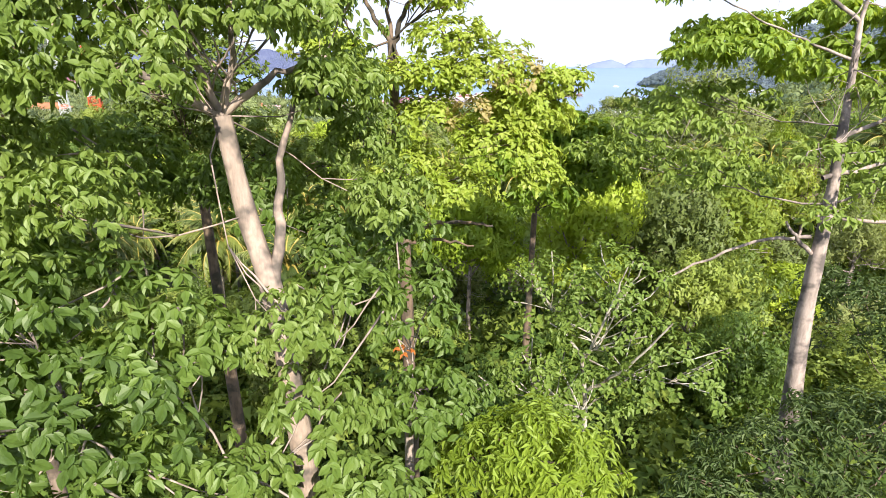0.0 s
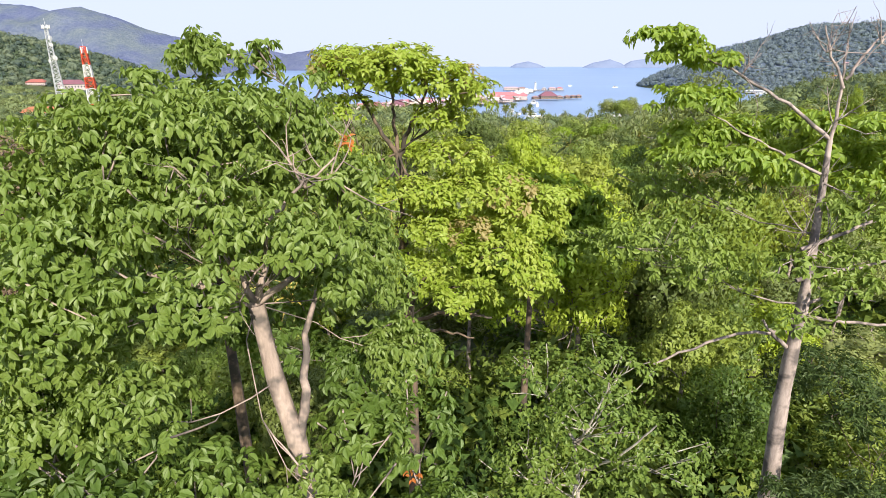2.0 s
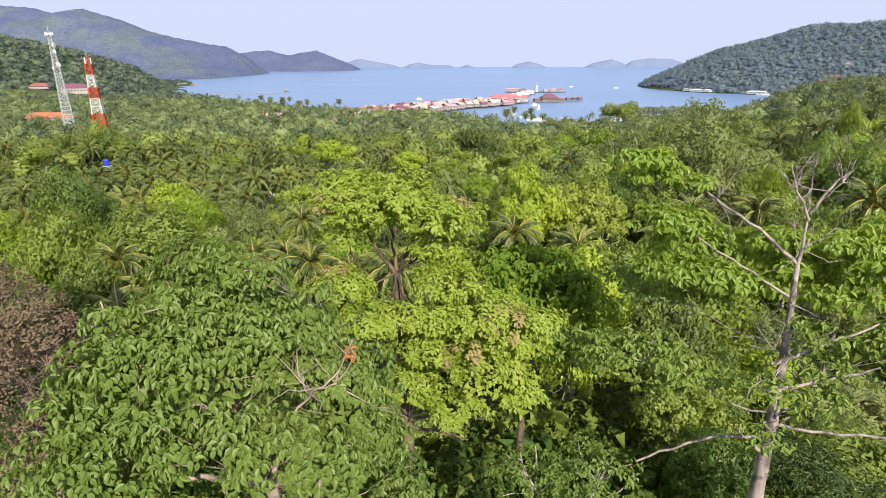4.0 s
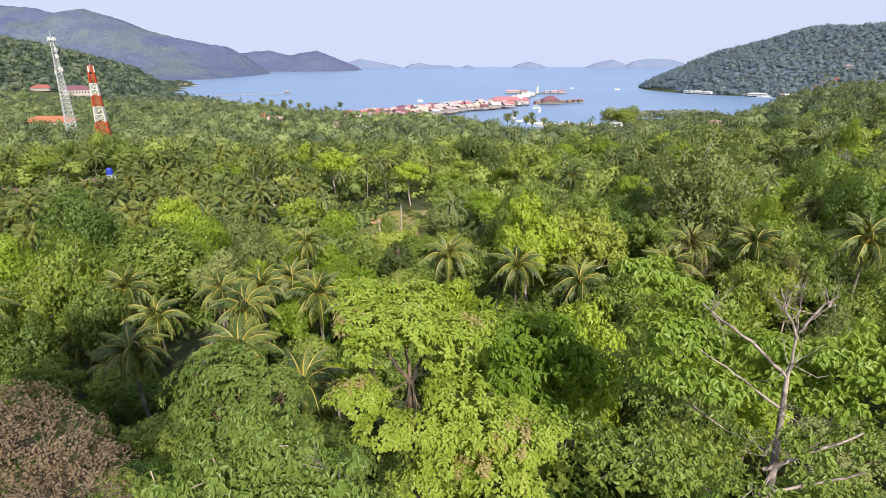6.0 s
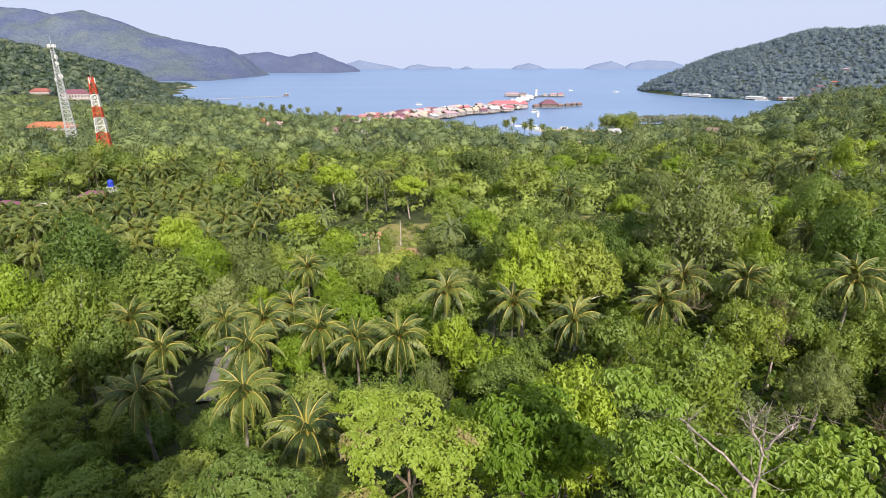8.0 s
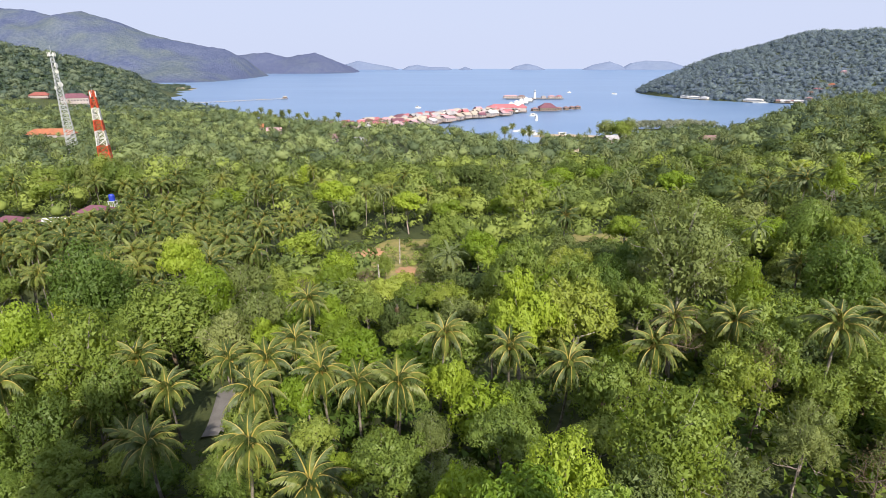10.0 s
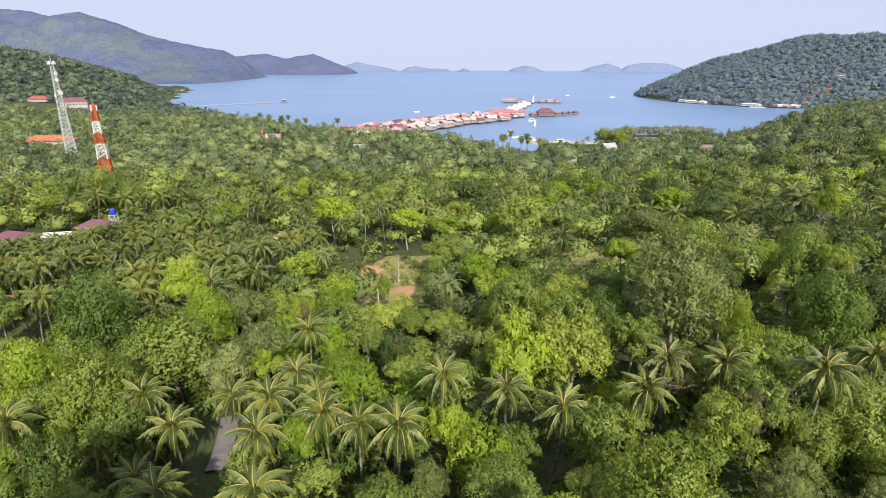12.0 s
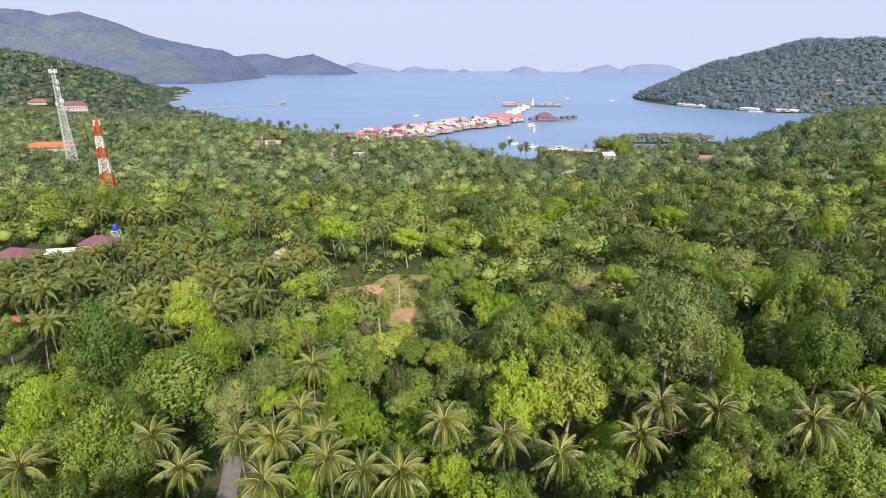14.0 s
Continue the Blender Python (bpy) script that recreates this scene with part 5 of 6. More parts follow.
M_NUT = solid("yellow_coconut", (0.55, 0.30, 0.05), (0.36, 0.22, 0.05), 0.5, 3.0)
PALM_TRUNKS = [palm_trunk(k, 10.0) for k in range(4)]
NUT = nut_mesh()
CROWN_WHOLE = {}


def frond_into(green, ribs, me, m):
    """Adds one far frond to the joined leaflets and ribs of a crown."""
    v = np.empty(len(me.vertices) * 3, np.float32)
    me.vertices.foreach_get("co", v)
    mat = np.array(m)
    v = v.reshape(-1, 3) @ mat[:3, :3].T + mat[:3, 3]
    for build, which in ((ribs, 1), (green, 0)):
        mine = [tuple(p.vertices) for p in me.polygons if p.material_index == which]
        build.add(v, [q for q in mine if len(q) == 4], [q for q in mine if len(q) == 3])


def palm(x, y, top, seed, whole=False, dry=2, size=1.0):
    r = np.random.default_rng(seed)
    z = float(land(x, y))
    h = max(top - z, 3.5)
    ob = thing("coconut_palm", "tall coconut palm with arching feathered fronds" if h > 8 else "low coconut palm with arching fronds", "palm tree", Matrix.Translation((x, y, z)), "coconut palms")
    tm = Matrix.Rotation(r.uniform(0, 6.28), 4, "Z") @ Matrix.Diagonal((1, 1, h / 10.0, 1))
    part("trunk", PALM_TRUNKS[seed % 4], ob, at=tm)
    spin = r.uniform(0, 6.28)
    s = r.uniform(0.88, 1.08) * size
    if whole:
        key = seed % 3
        if key not in CROWN_WHOLE:
            rr = np.random.default_rng(900 + key)
            green, ribs, old = Build(), Build(), Build()
            for yaw, lift, sc, which in palm_poses(rr, 24):
                frond_into(green, ribs, FRONDS_FAR[which], frond_matrix(yaw, lift, sc))
            for k in range(4):
                frond_into(old, old, FRONDS_FAR[3], frond_matrix(k * 1.7 + key, -0.95 - 0.2 * (k % 2), 0.8))
            CROWN_WHOLE[key] = (green.mesh("crown", LEAF["palm"]), ribs.mesh("frond_ribs", M_RIB), old.mesh("dry_fronds", LEAF["dry"]))
        at = Matrix.Translation((0, 0, h)) @ Matrix.Rotation(spin, 4, "Z") @ Matrix.Scale(s, 4)
        for name, me, label in zip(("crown", "frond_ribs", "dry_fronds"), CROWN_WHOLE[key], ("", "yellow frond ribs", "withered tan hanging fronds")):
            part(name, me, ob, label, at)
        return ob
    for yaw, lift, sc, which in palm_poses(r, 34):
        part("frond", FRONDS[which], ob, at=Matrix.Translation((0, 0, h)) @ frond_matrix(yaw + spin, lift, sc * s))
    for k in range(dry):
        part("dry_frond", DRY_FROND, ob, "withered brown hanging frond", Matrix.Translation((0, 0, h)) @ frond_matrix(spin + k * 1.9, -1.05 - 0.15 * (k % 2), 0.85 * s))
    for k in range(7):
        part("coconut", NUT, ob, "yellow-orange coconut", Matrix.Translation((0.5 * math.cos(k * 0.9), 0.5 * math.sin(k * 0.9), h - 0.3 - 0.12 * (k % 3))))
    return ob


for i, (x, y, z) in enumerate(PALMS):
    palm(x, y, z - 0.6, i + 1, whole=y > 80, dry=5 if i in (9, 40, 41) else 2)
rng = np.random.default_rng(88)
grove = 0
for _ in range(3000):
    y = rng.uniform(96, 205) if rng.uniform() < 0.4 else rng.uniform(98, 160)
    x = rng.uniform(-0.95 * y - 5, -42) if rng.uniform() < 0.88 else rng.uniform(-40, 0.9 * y)
    if not clear_of(x, y, 1.4, 1.0):
        continue
    tall = min(rng.uniform(8.5, 13), low_by(x, y))
    if tall < 4:
        continue
    palm(x, y, float(land(x, y)) + tall, 200 + grove, True, size=1.1)
    taken.append((x, y, 1.6))
    grove += 1
    if grove >= 175:
        break

for i, (x, y) in enumerate([(48, 413), (55, 424), (62, 409), (70, 428), (46, 396), (64, 398), (76, 412), (-206, 590), (-197, 580), (-186, 575), (-178, 566), (-170, 562), (-160, 556), (-150, 553), (-212, 600), (-140, 548), (-166, 552), (-192, 592), (-120, 540), (-105, 535)]):
    palm(x, y, float(land(x, y)) + 12 + 3.0 * math.sin(i * 1.7), 500 + i, True, size=1.1)

# ---- far woods: one joined canopy for each stretch ----


def spaced(x, y, rad, apart):
    """Which crowns stand, the largest first, when none may grow far into another."""
    cell = 2 * rad.max()
    near, keep = collections.defaultdict(list), []
    for i in np.argsort(-rad):
        a, b, q = float(x[i]), float(y[i]), float(rad[i])
        cx, cy = int(a // cell), int(b // cell)
        if all((a - u) ** 2 + (b - v) ** 2 > (apart * (q + w)) ** 2 for gx in (cx - 1, cx, cx + 1) for gy in (cy - 1, cy, cy + 1) for u, v, w in near[(gx, gy)]):
            near[(cx, cy)].append((a, b, q))
            keep.append(i)
    return np.array(keep)


def ball():
    """Directions and triangles of a round crown's inner mass."""
    bm = bmesh.new()
    bmesh.ops.create_icosphere(bm, subdivisions=1, radius=1.0)
    v = np.array([q.co[:] for q in bm.verts])
    f = np.array([[q.index for q in face.verts] for face in bm.faces])
    bm.free()
    return v, f


BALL = ball()


def canopy(name, label, seed, count, area, kites, size, radius, high, mat, palms=0.3, where=None, ground_pad=0.0, core=0.50, soft=0.86, apart=0.0):
    """Many crowns of small facets over the ground inside area(u, v) -> x, y."""
    r = np.random.default_rng(seed)
    x, y = area(r.uniform(size=count), r.uniform(size=count), r)
    z = land(x, y)
    ok = z > 0.7 + ground_pad
    if where is not None:
        ok &= where(x, y)
    x, y, z = x[ok], y[ok], z[ok]
    rad = (0.55 + 1.15 * r.uniform(size=len(x)) ** 1.6) * radius
    if apart:
        held = spaced(x, y, rad, apart)
        x, y, z, rad = x[held], y[held], z[held], rad[held]
    n = len(x)
    is_palm = r.uniform(size=n) < palms
    top = (r.uniform(0.55, 1.15, n) * high + 0.45 * (rad - 0.9 * radius)) * (1 - 0.4 * smooth(30, 60, x) * (1 - smooth(150, 200, x)) * smooth(300, 400, y))
    b = Build()
    lob = np.flatnonzero(~is_palm)
    k, m = kites, len(lob)
    hub = np.stack([x[lob], y[lob], z[lob] + top[lob] - rad[lob] * 0.80], -1)[:, None]
    sub = unit(r.normal(size=(m, 14, 3)) + np.array([0, 0, 0.3]))
    sub[..., 2] = np.abs(sub[..., 2]) * 0.8
    size_of = r.uniform(0.26, 0.48, (m, 14, 1))
    if core:
        d = np.tile(BALL[0], (m, 1, 1))
        lump = (np.clip(np.einsum("mik,mjk->mij", d, sub), 0, 1) ** 9 * size_of[:, None, :, 0]).max(2)
        reach = core + 0.5 * lump + r.uniform(-0.05, 0.05, lump.shape)
        v = hub + d * (reach * rad[lob][:, None])[..., None] * np.array([1, 1, 0.85])
        b.add(v.reshape(-1, 3), None, (BALL[1][None] + (np.arange(m) * len(BALL[0]))[:, None, None]).reshape(-1, 3), d.reshape(-1, 3))
    pick = r.integers(0, 14, (m, k))[..., None]
    mine = np.take_along_axis(sub, pick.repeat(3, -1), 1)
    d = unit(unit(r.normal(size=(m, k, 3))) + mine * 0.6)
    off = mine * 0.66 + d * np.take_along_axis(size_of, pick, 1) * (1.06 - 0.3 * r.uniform(size=(m, k, 1)) ** 2)
    pts = hub + off * rad[lob][:, None, None] * np.array([1, 1, 0.85])
    al = r.normal(size=d.shape)
    al = unit(unit(al - d * (al * d).sum(-1, keepdims=True)) + d * r.uniform(-0.3, 0.4, (m, k, 1)) - np.array([0, 0, 0.25]))
    leaves(b, LEAF_TRI, pts.reshape(-1, 3), al.reshape(-1, 3), unit(d + r.normal(size=d.shape) * 0.3 + np.array([0, 0, 0.2])).reshape(-1, 3), (size * rad[lob][:, None] / radius * r.uniform(0.7, 1.2, (m, k))).ravel(), unit(mine * 0.8 + d * 0.5).reshape(-1, 3), soft)
    me = b.mesh(name, mat)
    # tone leans with x: brighter and dimmer sides are put into leaf colour
    tone = np.clip(r.uniform(0, 1, n)[lob] ** 1.1 + np.interp(x[lob], [-260, -100, 20, 120], [0.04, 0.11, 0.08, -0.17]), 0, 1)
    me.attributes.new("tone", "FLOAT", "FACE").data.foreach_set("value", np.concatenate([np.repeat(tone, len(BALL[1]) if core else 0), np.repeat(tone, k)]).astype(np.float32))
    ob = tagged(new(name, me), label, "forest", kind="stuff")
    pl = np.flatnonzero(is_palm)
    if len(pl):
        b = Build()
        f = 22
        a = (np.arange(f) * 2.4)[None] + r.uniform(0, 6.28, (len(pl), 1))
        lift = np.linspace(1.15, -0.75, f)[None] + r.uniform(-0.1, 0.1, (len(pl), f))
        c = np.stack([x[pl], y[pl], z[pl] + top[pl] + 1.0], -1)[:, None].repeat(f, 1)
        d = np.stack([np.cos(a) * np.cos(lift), np.sin(a) * np.cos(lift), np.sin(lift)], -1)
        shape = (np.array([(0, 0.025, 0), (0, -0.025, 0), (0.45, -0.07, 0.0), (0.45, 0.07, 0.0), (0.78, -0.075, -0.22), (0.78, 0.075, -0.22), (0.92, 0, -0.55)]), np.array([(0, 1, 2, 3), (3, 2, 4, 5)]), np.array([(5, 4, 6)]))
        leaves(b, shape, c.reshape(-1, 3), d.reshape(-1, 3), np.tile([0.01, 0.02, 1.0], (len(pl) * f, 1)), r.uniform(2.7, 3.7, len(pl) * f))
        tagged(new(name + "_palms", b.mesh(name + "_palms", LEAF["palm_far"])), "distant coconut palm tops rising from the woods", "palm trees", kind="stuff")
    return ob


def wedge(y0, y1):
    def area(u, v, r):
        y = np.sqrt(y0 ** 2 + (y1 ** 2 - y0 ** 2) * u)
        return (v * 2 - 1) * (y * 0.95 + 15), y
    return area


def not_reserved(x, y):
    ok = np.ones(len(x), bool)
    for a, b_, q in [c for c in RESERVED if c[1] > 53 or c[0] > -5] + [(81, 337, 7), (88, 350, 7), (97, 380, 6), (120, 474, 30), (120, 446, 12), (150, 462, 12), (88, 446, 12), (64, 412, 14), (72, 395, 10), (-317, 420, 8), (-390, 440, 7)]:
        ok &= (x - a) ** 2 + (y - b_) ** 2 > (q + 2) ** 2
    return ok


def near_wood(x, y):
    ok = not_reserved(x, y)
    t = np.array([(a, b_, q) for a, b_, q in taken if b_ > 75])
    d = (x[:, None] - t[None, :, 0]) ** 2 + (y[:, None] - t[None, :, 1]) ** 2
    thin = (x < -44) & (y < 165) & (np.sin(x * 91.7 + y * 37.3) < 0.75)
    thin |= np.array([low_by(a, b_) < 11 for a, b_ in zip(x, y)])
    return ok & ~thin & (d > (t[None, :, 2] + 1.5) ** 2).all(1)


canopy("undergrowth", "dense shrubs and saplings under the trees", 6, 2600, wedge(12, 135), 64, 0.70, 1.8, 3.4, LEAF["shrub"], 0.0, lambda x, y: not_reserved(x, y) & (np.hypot(x, y) > 9), core=0.0)
canopy("undergrowth", "low shaded shrubs covering the near slope", 7, 620, lambda u, v, r: (-18 + 40 * u, 3 + 24 * v), 130, 0.32, 1.4, 3.4, LEAF["shrub"], 0.0, lambda x, y: np.hypot(x, y) > 2, core=0.0)
canopy("undergrowth", "dense shrubs and saplings between the lower woods", 10, 2600, wedge(130, 330), 34, 0.95, 2.6, 4.6, LEAF["wood"], 0.0, not_reserved, core=0.0)
canopy("undergrowth", "low shrubs and ferns on the slope behind", 11, 700, lambda u, v, r: (-40 + 80 * u, -40 + 46 * v), 110, 0.32, 1.5, 2.2, LEAF["shrub"], 0.0, lambda x, y: np.hypot(x, y) > 1.0, core=0.0)
canopy("back_woods", "leafy woods on the slope behind", 12, 260, lambda u, v, r: (-62 + 124 * u, -50 + 64 * v), 220, 0.8, 4.0, 8.5, LEAF["wood"], 0.0, lambda x, y: (np.hypot(x, y) > 12) & ((y < 0) | (np.abs(x) > 1.35 * y + 12)))
canopy("side_hill_woods", "dense woods on the low coastal hill", 13, 3200, lambda u, v, r: (150 + 330 * u, 200 + 320 * v), 60, 1.3, 4.6, 9.0, LEAF["far"], 0.12, not_reserved, core=0.52, apart=0.62)
canopy("middle_woods", "mixed green woods with palms on the lower slope", 1, 1500, wedge(84, 165), 340, 0.66, 4.2, 10.0, LEAF["wood"], 0.10, near_wood, core=0.38, apart=0.62)
canopy("middle_woods", "mixed green woods with palms below the clearing", 14, 4000, wedge(163, 268), 260, 0.82, 4.4, 10.0, LEAF["wood"], 0.16, near_wood, core=0.42, apart=0.64)
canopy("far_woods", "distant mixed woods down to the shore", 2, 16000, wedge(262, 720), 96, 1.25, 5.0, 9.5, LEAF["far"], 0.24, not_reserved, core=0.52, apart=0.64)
canopy("clearing_shrubs", "scattered yellow-green bushes in the clearing", 8, 260, lambda u, v, r: (-34 + 40 * u, 110 + 44 * v), 70, 0.36, 1.0, 1.5, LEAF["wood"], 0.0, lambda x, y: (np.hypot(x + 21.6, y - 140) > 5.5) & (np.hypot(x + 9.2, y - 119) > 5.5), core=0.0)
canopy("side_woods", "woods on the coastal slope to the side", 3, 1500, lambda u, v, r: (300 + 700 * u, 300 + 620 * v), 44, 1.8, 5.2, 10.0, LEAF["far"], 0.2, lambda x, y: x > y * 0.6)
canopy("headland_woods", "woods of the headland, haze put into their blue-green", 4, 14000, lambda u, v, r: (480 + 920 * u, 880 + 620 * v), 42, 2.3, 6.6, 9.0, LEAF["headland"], 0.0, None, -0.3, 0.50, apart=0.46)
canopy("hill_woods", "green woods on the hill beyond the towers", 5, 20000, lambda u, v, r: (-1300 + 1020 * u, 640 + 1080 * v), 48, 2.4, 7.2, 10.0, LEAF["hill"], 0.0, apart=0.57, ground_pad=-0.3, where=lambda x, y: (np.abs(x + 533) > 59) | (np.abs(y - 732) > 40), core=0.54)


def thicket(name, label, x0, x1, y0, y1, step, lift, mat):
    """A closed low canopy under the crowns of a far hill."""
    def h(x, y):
        z = land(x, y)
        bumps = roll_noise(x, y, 5.3) + roll_noise(x + 40, y + 9, 3.1) + 0.7 * roll_noise(y, x, 11.0)
        hole = (np.abs(x + 533) < 60) & (np.abs(y - 735) < 44)
        return np.where((z > 1.6) & ~hole, z + lift + 0.9 * bumps, z - 3)
    tagged(new(name, grid_mesh(name, np.arange(x0, x1, step), np.arange(y0, y1, step), h, mat)), label, "forest", kind="stuff")


thicket("headland_thicket", "closed canopy of the headland, haze put into its blue-green", 500, 1420, 880, 1460, 6.0, 0.6, M_HEADLAND)
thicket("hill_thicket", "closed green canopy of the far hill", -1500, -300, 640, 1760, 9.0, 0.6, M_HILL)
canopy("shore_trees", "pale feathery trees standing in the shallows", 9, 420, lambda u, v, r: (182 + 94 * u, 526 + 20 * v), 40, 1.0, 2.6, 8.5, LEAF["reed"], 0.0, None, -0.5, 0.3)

# ---- lattice towers ----


def lattice_parts(z0, z1, w0, w1, bar, panels):
    """Four legs, and level bars with crossed braces for each panel, between two heights: the bars of one mesh cross and meet."""
    def corner(z, k):
        w = (w0 + (w1 - w0) * (z - z0) / (z1 - z0)) / 2
        return np.array([(-w, w, w, -w)[k % 4], (-w, -w, w, w)[k % 4], z])
    zs = np.linspace(z0, z1, panels + 1)
    for k in range(4):
        b = Build()
        b.beam(corner(z0, k), corner(z1, k), bar)
        yield "leg", b
        for a, c in zip(zs[:-1], zs[1:]):
            for p, q, w in ((corner(a, k), corner(c, k + 1), 0.55), (corner(a, k + 1), corner(c, k), 0.55), (corner(c, k), corner(c, k + 1), 0.6)):
                b = Build()
                b.beam(p, q, bar * w)
                yield "brace", b


def lattice(b, z0, z1, w0, w1, bar, panels):
    for _, piece in lattice_parts(z0, z1, w0, w1, bar, panels):
        b.add(np.concatenate(piece.v), np.concatenate(piece.q))


def tower_section(tower, label, mat, *spec):
    sec = None
    for name, piece in lattice_parts(*spec):
        if sec is None:
            sec = part("section", piece.mesh("leg", mat), tower, label)
        else:
            part(name, piece.mesh(name, mat), sec)


def dish(b, at, yaw, r):
    """A drum-shaped microwave antenna."""
    d = np.array([math.cos(yaw), math.sin(yaw), 0])
    at = np.array(at, float)
    b.tube([at, at + d * 0.05, at + d * 0.6, at + d * 0.65], [0.05, r, r, 0.05], 14)


zb = float(land(-254.4, 360))
tower = thing("telecom_tower", "white steel lattice telecom mast with drum antennas above the palms", "tower", pose(-254.4, 360, zb, 0, 0, 28))
b = Build()
ht = 66.5 - zb
for i in range(6):
    u0, u1 = i / 6, (i + 1) / 6
    tower_section(tower, "", M_STEEL, ht * u0, ht * u1 - 0.02, 6.4 - 4.7 * u0, 6.4 - 4.7 * u1, 0.26, 4)
b = Build()
lattice(b, ht, ht + 0.9, 3.6, 3.6, 0.2, 1)
b.box(-1.9, 1.9, -1.9, 1.9, ht - 0.12, ht)
part("platform", b.mesh("platform", M_STEEL), tower, "railed top platform")
b = Build()
b.tube([(0, 0, ht), (0, 0, ht + 3), (0, 0, ht + 6)], [0.16, 0.12, 0.05], 6)
part("lightning_rod", b.mesh("lightning_rod", M_STEEL), tower)
for zz, yaw, r in ((ht - 6, -0.4, 1.5), (ht - 10, -0.9, 1.1), (ht - 18, -0.7, 1.6), (ht - 20, 3.6, 1.2)):
    b = Build()
    w = (6.4 - 4.7 * zz / ht) / 2 + 0.1
    dish(b, (w * math.cos(yaw), w * math.sin(yaw), zz), yaw, r)
    part("drum_antenna", b.mesh("drum_antenna", M_WHITE, False), tower, "white round drum antenna")
for k in range(6):
    a = k * 1.047
    b = Build()
    x, y = 2.1 * math.cos(a), 2.1 * math.sin(a)
    b.box(x - 0.18, x + 0.18, y - 0.18, y + 0.18, ht - 0.6, ht + 1.9)
    part("panel_antenna", b.mesh("panel_antenna", M_WHITE), tower)

zb = float(land(-137, 211.7))
tower = thing("telecom_tower", "red and white banded steel lattice mast among trees", "tower", pose(-137, 211.7, zb, 0, 0, 20))
ht = 50.0 - zb
z1 = ht
for i, tall in enumerate((6.5, 4.6, 4.2, 5.8, 6.2, 6.0, ht - 33.3)):
    z0 = z1 - tall
    tower_section(tower, "white painted section" if i % 2 else "red painted section", M_WHITE if i % 2 else M_REDP, max(z0, 0.0), z1 - 0.02, 1.5 + 0.098 * (ht - z0), 1.5 + 0.098 * (ht - z1), 0.26, 2)
    z1 = z0
b = Build()
b.tube([(0, 0, ht), (0, 0, ht + 2.6)], [0.06, 0.03], 5)
part("lightning_rod", b.mesh("lightning_rod", M_STEEL), tower)
for k in range(3):
    a = k * 2.09
    b = Build()
    b.box(1.1 * math.cos(a) - 0.18, 1.1 * math.cos(a) + 0.18, 1.1 * math.sin(a) - 0.18, 1.1 * math.sin(a) + 0.18, ht - 2.4, ht - 0.2)
    part("panel_antenna", b.mesh("panel_antenna", M_WHITE), tower)

# ---- buildings ----


def house(name, label, x, y, z, yaw, w, d, h, roof, rise=2.0, hip=False, wall=None, storeys=1, stilts=0.0, category="house", group=""):
    """Walls with window openings set in, a roof with eaves, and stilts with a deck where it stands over water."""
    ob = thing(name, label, category, pose(x, y, z, 0, 0, yaw), group)
    b = Build()
    b.box(-w / 2, w / 2, -d / 2, d / 2, 0, h)
    part("wall", b.mesh("wall", wall or M_WALL), ob)
    b = Build()
    (b.hip if hip else b.gable)(w, d, h, rise, 0.7)
    part("roof", b.mesh("roof", M_ROOF[roof]), ob)
    n = max(2, int(w / 3.2))
    for s in range(storeys):
        for k in range(n):
            cx = -w / 2 + (k + 0.5) * w / n
            z0 = h / storeys * s + 0.9
            b = Build()
            b.box(cx - 0.6, cx + 0.6, -d / 2 - 0.06, -d / 2 + 0.05, z0, z0 + h / storeys * 0.42)
            part("window", b.mesh("window", M_DARKGLASS), ob)
    if stilts:
        b = Build()
        b.box(-w / 2 - 1.2, w / 2 + 1.2, -d / 2 - 1.2, d / 2 + 1.2, -0.3, -0.02)
        part("deck", b.mesh("deck", M_WOOD), ob)
        b = Build()
        for px in np.linspace(-w / 2, w / 2, 4):
            for py in (-d / 2, d / 2):
                b.tube([(px, py, -0.3), (px, py, -stilts - 1.5)], [0.16, 0.16], 5)
        part("stilt_frame", b.mesh("stilt_frame", M_WOOD), ob)
    return ob


def on_land(x, y):
    return float(land(x, y)) - 0.2


house("house", "low house with a maroon roof among palms", -142.5, 165.6, on_land(-142.5, 165.6), -8, 13, 9, 4.0, "maroon", 2.4, True)
house("house", "low house with a maroon roof beside a water tank", -121.3, 176.7, on_land(-121.3, 176.7), -5, 11, 7, 5.0, "maroon", 2.2, True)
house("shed", "long shed with a pale roof between two houses", -131, 170.5, on_land(-131, 170.5), 12, 8, 4, 3.6, "white", 0.8, category="shed")
house("house", "small house with an orange tiled roof under palms", -111.5, 122.5, on_land(-111.5, 122.5), 10, 8, 6, 2.8, "orange", 1.3, True)
house("house", "long house with an orange tiled roof near the mast", -310, 418, on_land(-310, 418), 6, 34, 12, 7.5, "orange", 4.0, True)
house("house", "house with an orange tiled roof in the woods", -385, 440, on_land(-385, 440), 0, 22, 12, 7.5, "orange", 4.0, True)
house("hotel_building", "white hotel block with a red roof on the hillside", -575, 772, on_land(-575, 772), 5, 26, 12, 4.0, "rust", 4.5, True, M_WALL, 2, category="hotel")
house("hotel_building", "three-storey hotel block with a maroon roof on the hillside", -492, 722, on_land(-492, 722), 24, 31, 12, 15.5, "maroon", 5.5, True, M_WALL, 3, category="hotel")
house("house", "house with a rust-brown roof in the woods", 172, 338, on_land(172, 338), -6, 12, 8, 7.0, "brown", 2.4)
